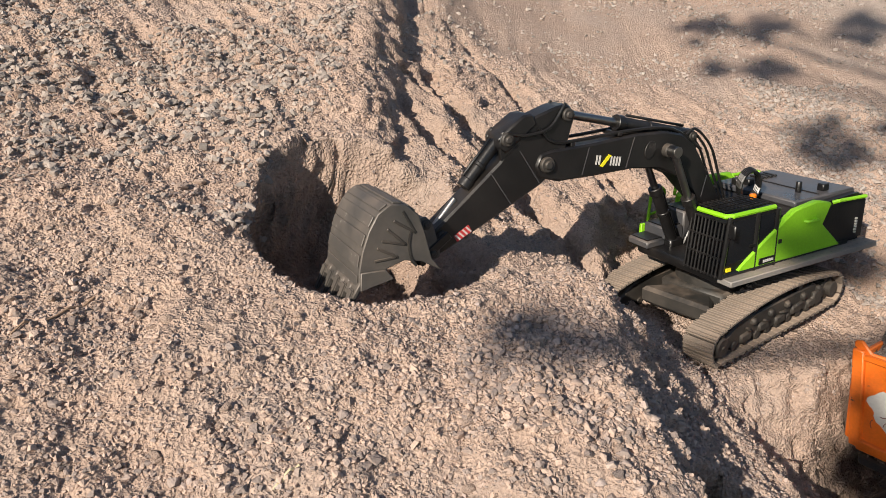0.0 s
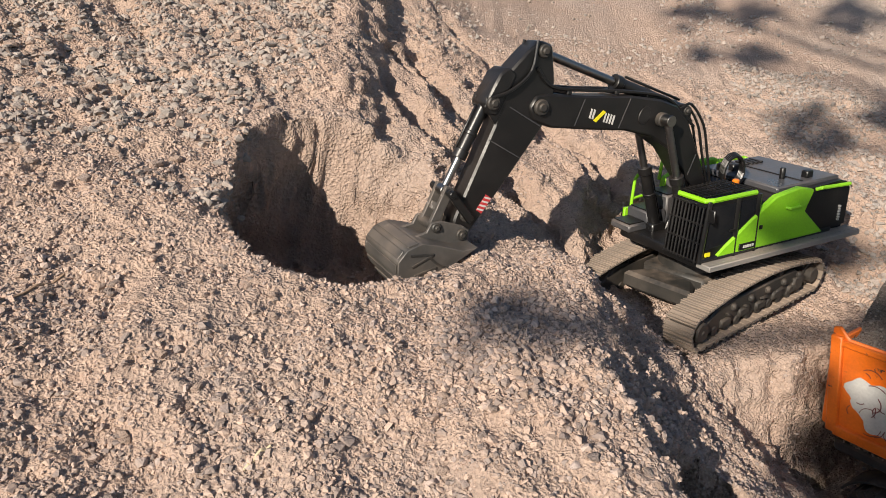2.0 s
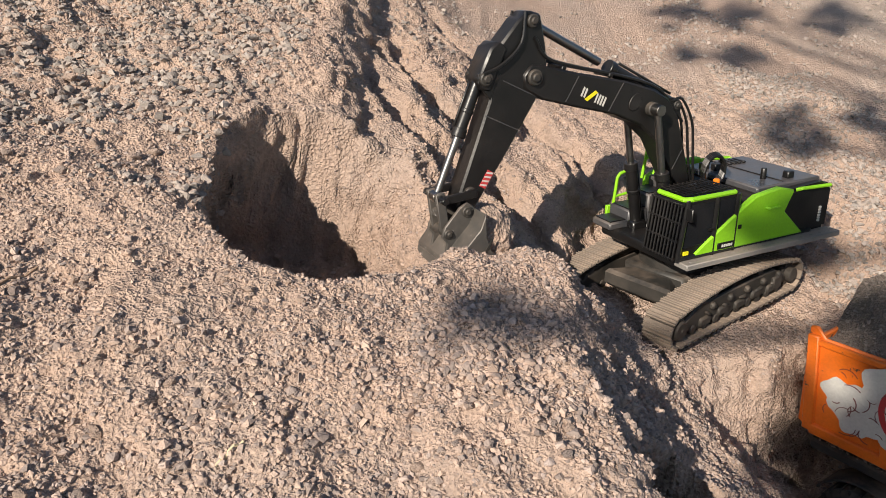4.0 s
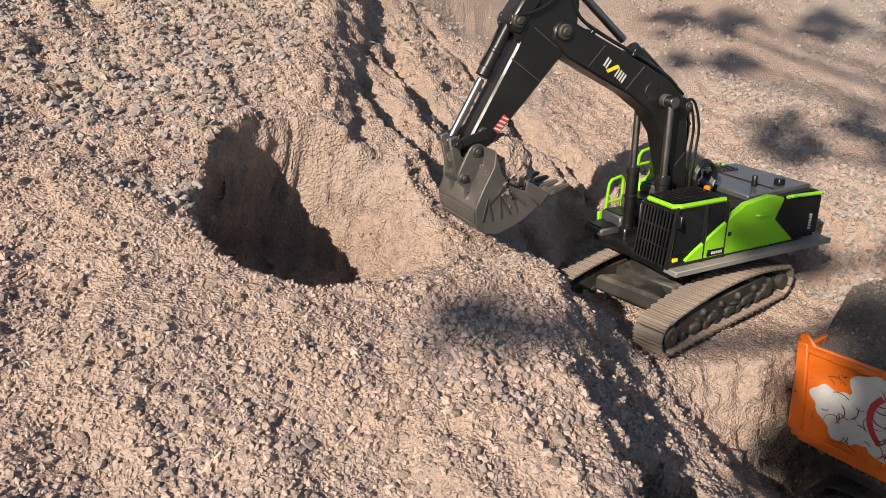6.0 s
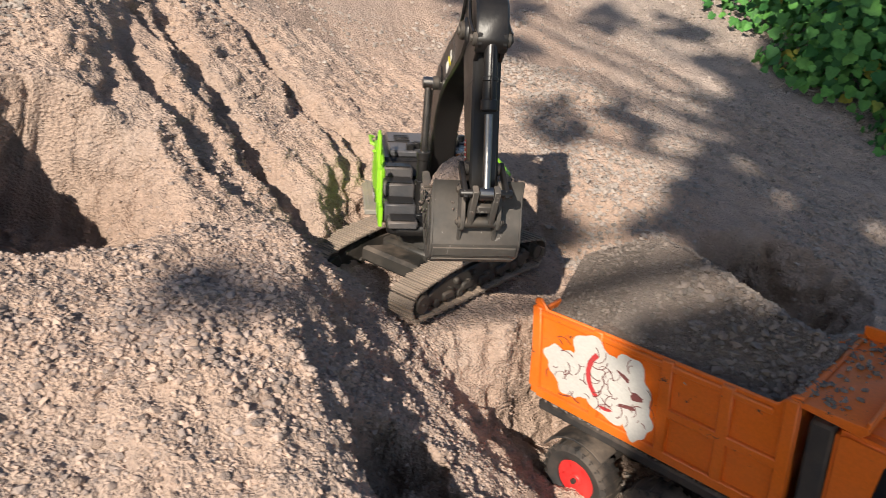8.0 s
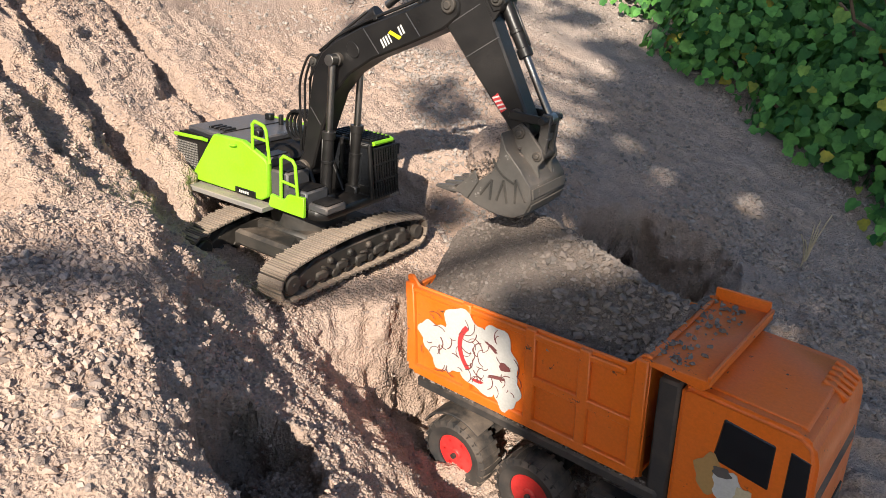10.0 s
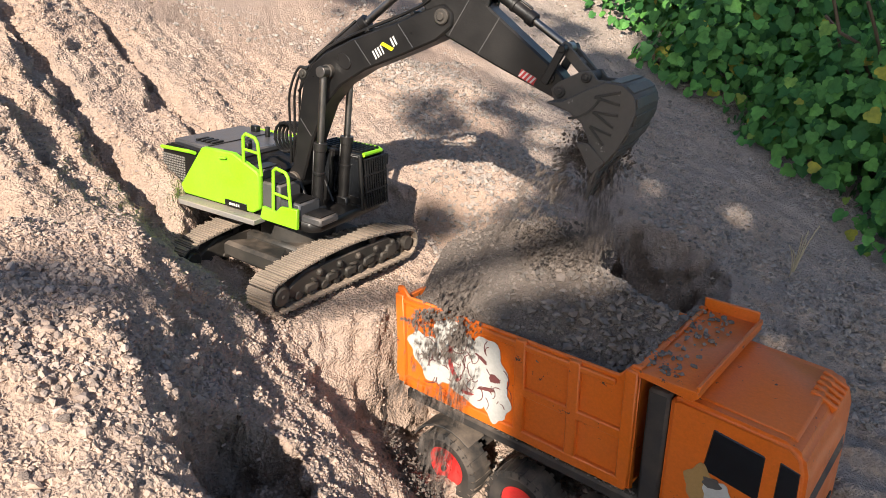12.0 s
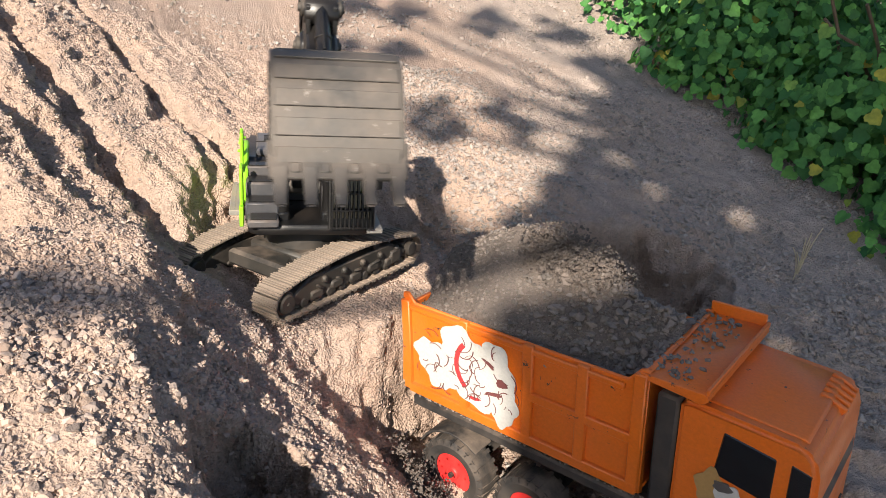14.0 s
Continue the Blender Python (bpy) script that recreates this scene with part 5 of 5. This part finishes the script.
def vine_bush(cx, cy, rx, ry, tall, count, seed, size):
    rng = random.Random(seed)
    zb = float(on_ground(cx, cy)[0, 2])
    bush = thing("vine_bush", "dense climbing vine with broad lobed green leaves", "plant", "vines on the bank", at=Matrix.Translation((cx, cy, zb)))
    for k in range(7):
        a = rng.uniform(0, 6.28)
        pts = [(rx * .7 * s * math.cos(a) + .03 * math.sin(5 * s + k), ry * .7 * s * math.sin(a), tall * (s ** .6) * rng.uniform(.8, .95) - .03) for s in [i / 6 for i in range(7)]]
        part("stem", pipe(B(), pts, .005, 5), BARK, bush)
    rows = []
    count, size = int(count * 2.7), size * .60
    while len(rows) < count:
        a, s = rng.uniform(0, 6.283), math.sqrt(rng.random())
        shell = rng.uniform(.62, 1.10)
        dome = math.sqrt(max(0, 1 - s * s))
        x, y, z = rx * s * math.cos(a) * shell, ry * s * math.sin(a) * shell, tall * (dome * shell) * (.75 + .35 * noise.noise((cx + s * math.cos(a) * 2.2, cy + s * math.sin(a) * 2.2, seed)))
        if rng.random() < .35:
            z *= rng.random()
        z = max(z, float(on_ground(cx + x, cy + y)[0, 2]) - zb + .015)
        nrm = Vector((x / rx / rx + rng.uniform(-1.7, 1.2), y / ry / ry - .5 + rng.uniform(-1.6, 1.1), 1.0 + rng.uniform(-.8, .6)))
        rows.append(((x, y, z), nrm, size * rng.uniform(.55, 1.25), rng.uniform(2.2, 4.1) + rng.uniform(-1.2, 1.2)))
    lv = leaf_mesh("leaves", rows, LEAF)
    lv.parent = bush
    tagged(lv, "broad lobed green leaves, a few yellowing", kind="stuff")
    return bush


for row in ((2.30, 1.02, .40, .36, .42, 900, 1, .062), (2.36, 1.50, .46, .42, .55, 1150, 2, .062), (2.38, 2.00, .56, .42, .62, 1150, 3, .062), (2.46, 2.55, .56, .45, .62, 950, 4, .062), (2.62, 3.15, .62, .55, .62, 700, 5, .065),
            (2.95, 1.30, .55, .55, .95, 900, 6, .068), (3.05, 2.10, .62, .62, 1.05, 900, 7, .068), (3.2, 3.0, .7, .7, 1.05, 700, 8, .07), (2.10, 1.62, .16, .16, .12, 110, 9, .048), (1.98, 2.12, .13, .2, .10, 100, 10, .045), (2.75, .62, .42, .34, .5, 600, 11, .068)):
    vine_bush(*row)


# ---- tree behind the camera whose crown shades the ground ----
def shade_tree():
    s = (SUN_FROM * math.cos(radians(SUN_UP)) + Vector((0, 0, math.sin(radians(SUN_UP))))).normalized()
    e1 = Vector((.8, -.6, 0))
    e2 = s.cross(e1)
    if e2.z < 0:
        e2 = -e2

    def spot(p, q, d):
        return e1 * p + e2 * q + s * d

    tree = thing("tree", "leafy broad-crowned tree standing behind the digging place", "tree")
    rng = random.Random(77)
    base = Vector((-.6, -3.4, float(height(-.6, -3.4))))
    crown = spot(1.0, 1.3, 4.4)
    bm = B()
    pts = [base + (crown - base) * k + Vector((.12 * math.sin(k * 4), .1 * math.cos(k * 5), 0)) for k in (0, .2, .4, .6, .8, 1)]
    for i in range(5):
        rod(bm, pts[i], pts[i + 1], .16 - .025 * i, 12, .16 - .025 * (i + 1))
    part("trunk", bm, BARK, tree, "rough brown trunk", True)
    rows = []

    def clump(p, q, d, rad, count, size):
        c = spot(p, q, d)
        for _ in range(count):
            v = Vector((rng.gauss(0, 1), rng.gauss(0, 1), rng.gauss(0, 1))) * rad * .55
            nrm = (s + Vector((rng.uniform(-.8, .8), rng.uniform(-.8, .8), rng.uniform(-.8, .8))))
            rows.append((c + v, nrm, size * rng.uniform(.7, 1.3), rng.uniform(0, 6.28)))

    for p, q, rad, count, size in SHADE:
        d = rng.uniform(3.9, 4.8)
        clump(p, q, d, rad, count, size)
        bm = rod(B(), crown, spot(p, q, d), .03, 8, .008)
        part("limb", bm, BARK, tree)
    for _ in range(235):
        p, q = rng.uniform(.14, 1.75), rng.uniform(-.5, 2.6)
        edge = .180 + .05 * math.sin(3.1 * q + .6) + .04 * math.sin(9 * q)
        if p < edge:
            continue
        clump(p, q, rng.uniform(3.9, 5.0), .11, 15, .10)
    for p, q, rad, count, size in SPRIGS:
        clump(p, q, 4.3, rad, count, size)
        part("limb", rod(B(), crown, spot(p, q, 4.3), .025, 8, .006), BARK, tree)
    lv = leaf_mesh("crown", rows, LEAF)
    lv.parent = tree
    # unseen leaf clumps, added to cast the shadow that slides off the truck's tail
    rows = []
    for p, q in ((.03, .48), (.02, .60), (.05, .74), (.09, .56), (.10, .68), (.14, .80), (.15, .50), (-.01, .54)):
        clump(p, q, 4.2, .05, 13, .065)
    shade_clumps = leaf_mesh("shade_clumps", rows, LEAF)
    shade_clumps.parent = tree
    part("twig", rod(B(), crown, spot(.08, .64, 4.2), .02, 8, .006), BARK, shade_clumps)
    tagged(lv, "open crown of broad green leaves", kind="stuff")
    return shade_clumps, e1


# across and along the crown: place, spread, leaves, leaf size
SHADE = [(-.37, .59, .030, 9, .045), (-.31, .60, .035, 9, .045), (-.50, 1.50, .06, 12, .06), (-.14, 1.34, .05, 10, .06), (-.05, 1.30, .05, 10, .06), (-.76, 1.68, .08, 14, .07), (-.6, 1.75, .08, 14, .07),
         (-.35, 1.85, .09, 18, .08), (-.1, 1.9, .1, 20, .08), (.1, 1.75, .10, 18, .08), (.12, 1.45, .07, 14, .06), (.17, 1.15, .05, 12, .06), (.2, .95, .05, 10, .06), (.22, .6, .05, 12, .06), (.25, .35, .06, 14, .06), (.05, .98, .03, 5, .05),
         (.42, .86, .08, 20, .09), (.50, .90, .08, 20, .09), (.58, .95, .09, 22, .09), (.46, 1.02, .08, 18, .09), (.36, .98, .07, 16, .08), (.34, .72, .07, 16, .08)]
SPRIGS = [(-.29, 1.22, .05, 15, .055), (-.22, 1.19, .05, 12, .055), (-.17, .88, .035, 9, .05), (-.10, .91, .04, 10, .05), (-.64, 1.46, .05, 10, .05)]
SHADE_CLUMPS, ASIDE = shade_tree()


# ---- what moves ----
def motions():
    times = [k * .1 for k in range(141)]
    frames = [(t, machine(t)) for t in times]
    for ob, key in ((HOUSE, "house"), (BOOM, "boom"), (STICK, "stick"), (BUCKET, "bucket"), (ROCKER, "rocker"), (BUCKET_LINK, "link")):
        walk(ob, [(t, p[key]) for t, p in frames])
    for k in range(2):
        for j in range(2):
            walk(BOOM_RAMS[k][j], [(t, p["lift%d" % k][j]) for t, p in frames])
    for j in range(2):
        walk(STICK_RAM[j], [(t, p["arm"][j]) for t, p in frames])
        walk(BUCKET_RAM[j], [(t, p["curl"][j]) for t, p in frames])

    # the added shadow casters move aside and leave the truck's tail lit
    walk(SHADE_CLUMPS, [(t, Matrix.Translation(ASIDE * d)) for t, d in ((0.0, .02), (3.0, 0.0), (6.3, 0.0), (7.0, .0), (7.5, .03), (8.1, .26), (9.0, .36), (11.0, .40), (14.0, .40))])
    # the load rides in the bucket from the scoop, then drops on to the heap and settles into it
    heap_at = TRUCK @ Vector((.12, 0, .12))
    ride = lambda t: EXC_BASE @ machine(t)["bucket"]
    in_soil = Matrix.Translation((0, 0, -.09)) @ ride(3.3)
    rows = [(0.0, in_soil), (3.3, in_soil)] + [(t, ride(t)) for t in times if 4.1 < t <= 10.6]
    last = ride(10.6)
    q = last.to_quaternion()
    goal = heap_at - (q @ Vector((.046, 0, -.055)))
    for t in (10.8, 11.0, 11.2, 14.0):
        f = min(1, (t - 10.6) / .6) ** 1.6
        rows.append((t, Matrix.LocRotScale(last.translation.lerp(goal, f), q, None)))
    walk(load, rows)
    rng = random.Random(4)
    for k, ob in enumerate(GRAINS):
        spill = k % 5 < 2
        t0 = round(10.9 + (1.1 if spill else 1.4) * (k + rng.random()) / len(GRAINS), 2)
        seat = Vector((.022 + rng.uniform(-.006, .006), rng.uniform(-.026, .026), -.060 + rng.uniform(-.006, .006)))
        lipv = Vector((.010 + rng.uniform(-.012, .012), rng.uniform(-.030, .030), -.105))
        turn = Euler((rng.uniform(0, 6), rng.uniform(0, 6), rng.uniform(0, 6))).to_quaternion()
        rows = [(t, Matrix.LocRotScale(ride(t) @ seat, turn, None)) for t in [v * .5 for v in range(9, 26)] if t < t0 - .4]
        rows = [(t, Matrix.LocRotScale(in_soil @ seat, turn, None)) for t in (0.0, 3.3)] + rows
        start = ride(t0) @ lipv
        bx, by = (.13 if spill else .13) + rng.uniform(-.055, .055), rng.uniform(-.05, .05)
        if not spill:
            under = TRUCK.inverted() @ start
            bx, by = min(max(under.x, .04), .38), min(max(under.y + rng.uniform(-.02, .02), -.08), .08)
        land = TRUCK @ Vector((bx, by, float(heap_height(bx, by)) - .004))
        rows.append((t0, Matrix.LocRotScale(start, turn, None)))
        fall = max(.12, math.sqrt(max(.02, 2 * (start.z - land.z) / 9.81)))
        t1 = t0 + fall * 1.25
        for f in (.35, .7, 1.0):
            p = start.lerp(land, f)
            p.z = start.z - (start.z - land.z) * f * f
            rows.append((t0 + (t1 - t0) * f, Matrix.LocRotScale(p, turn, None)))
        if spill:
            # rolls over the near side board and drops beside the wheels
            edge = TRUCK @ Vector((bx - .01, -BED_W - .014, .185))
            rows.append((t1 + .22, Matrix.LocRotScale(edge, turn, None)))
            gx, gy = edge.x - .02 + rng.uniform(-.03, .03), edge.y - .03 + rng.uniform(-.03, .03)
            down = Vector((gx, gy, float(height(gx, gy)) + .002))
            for f in (.4, .75, 1.0):
                p = edge.lerp(down, f)
                p.z = edge.z - (edge.z - down.z) * f * f
                rows.append((t1 + .22 + .40 * f, Matrix.LocRotScale(p, turn, None)))
        rows.append((14.0, rows[-1][1]))
        walk(ob, rows)


motions()
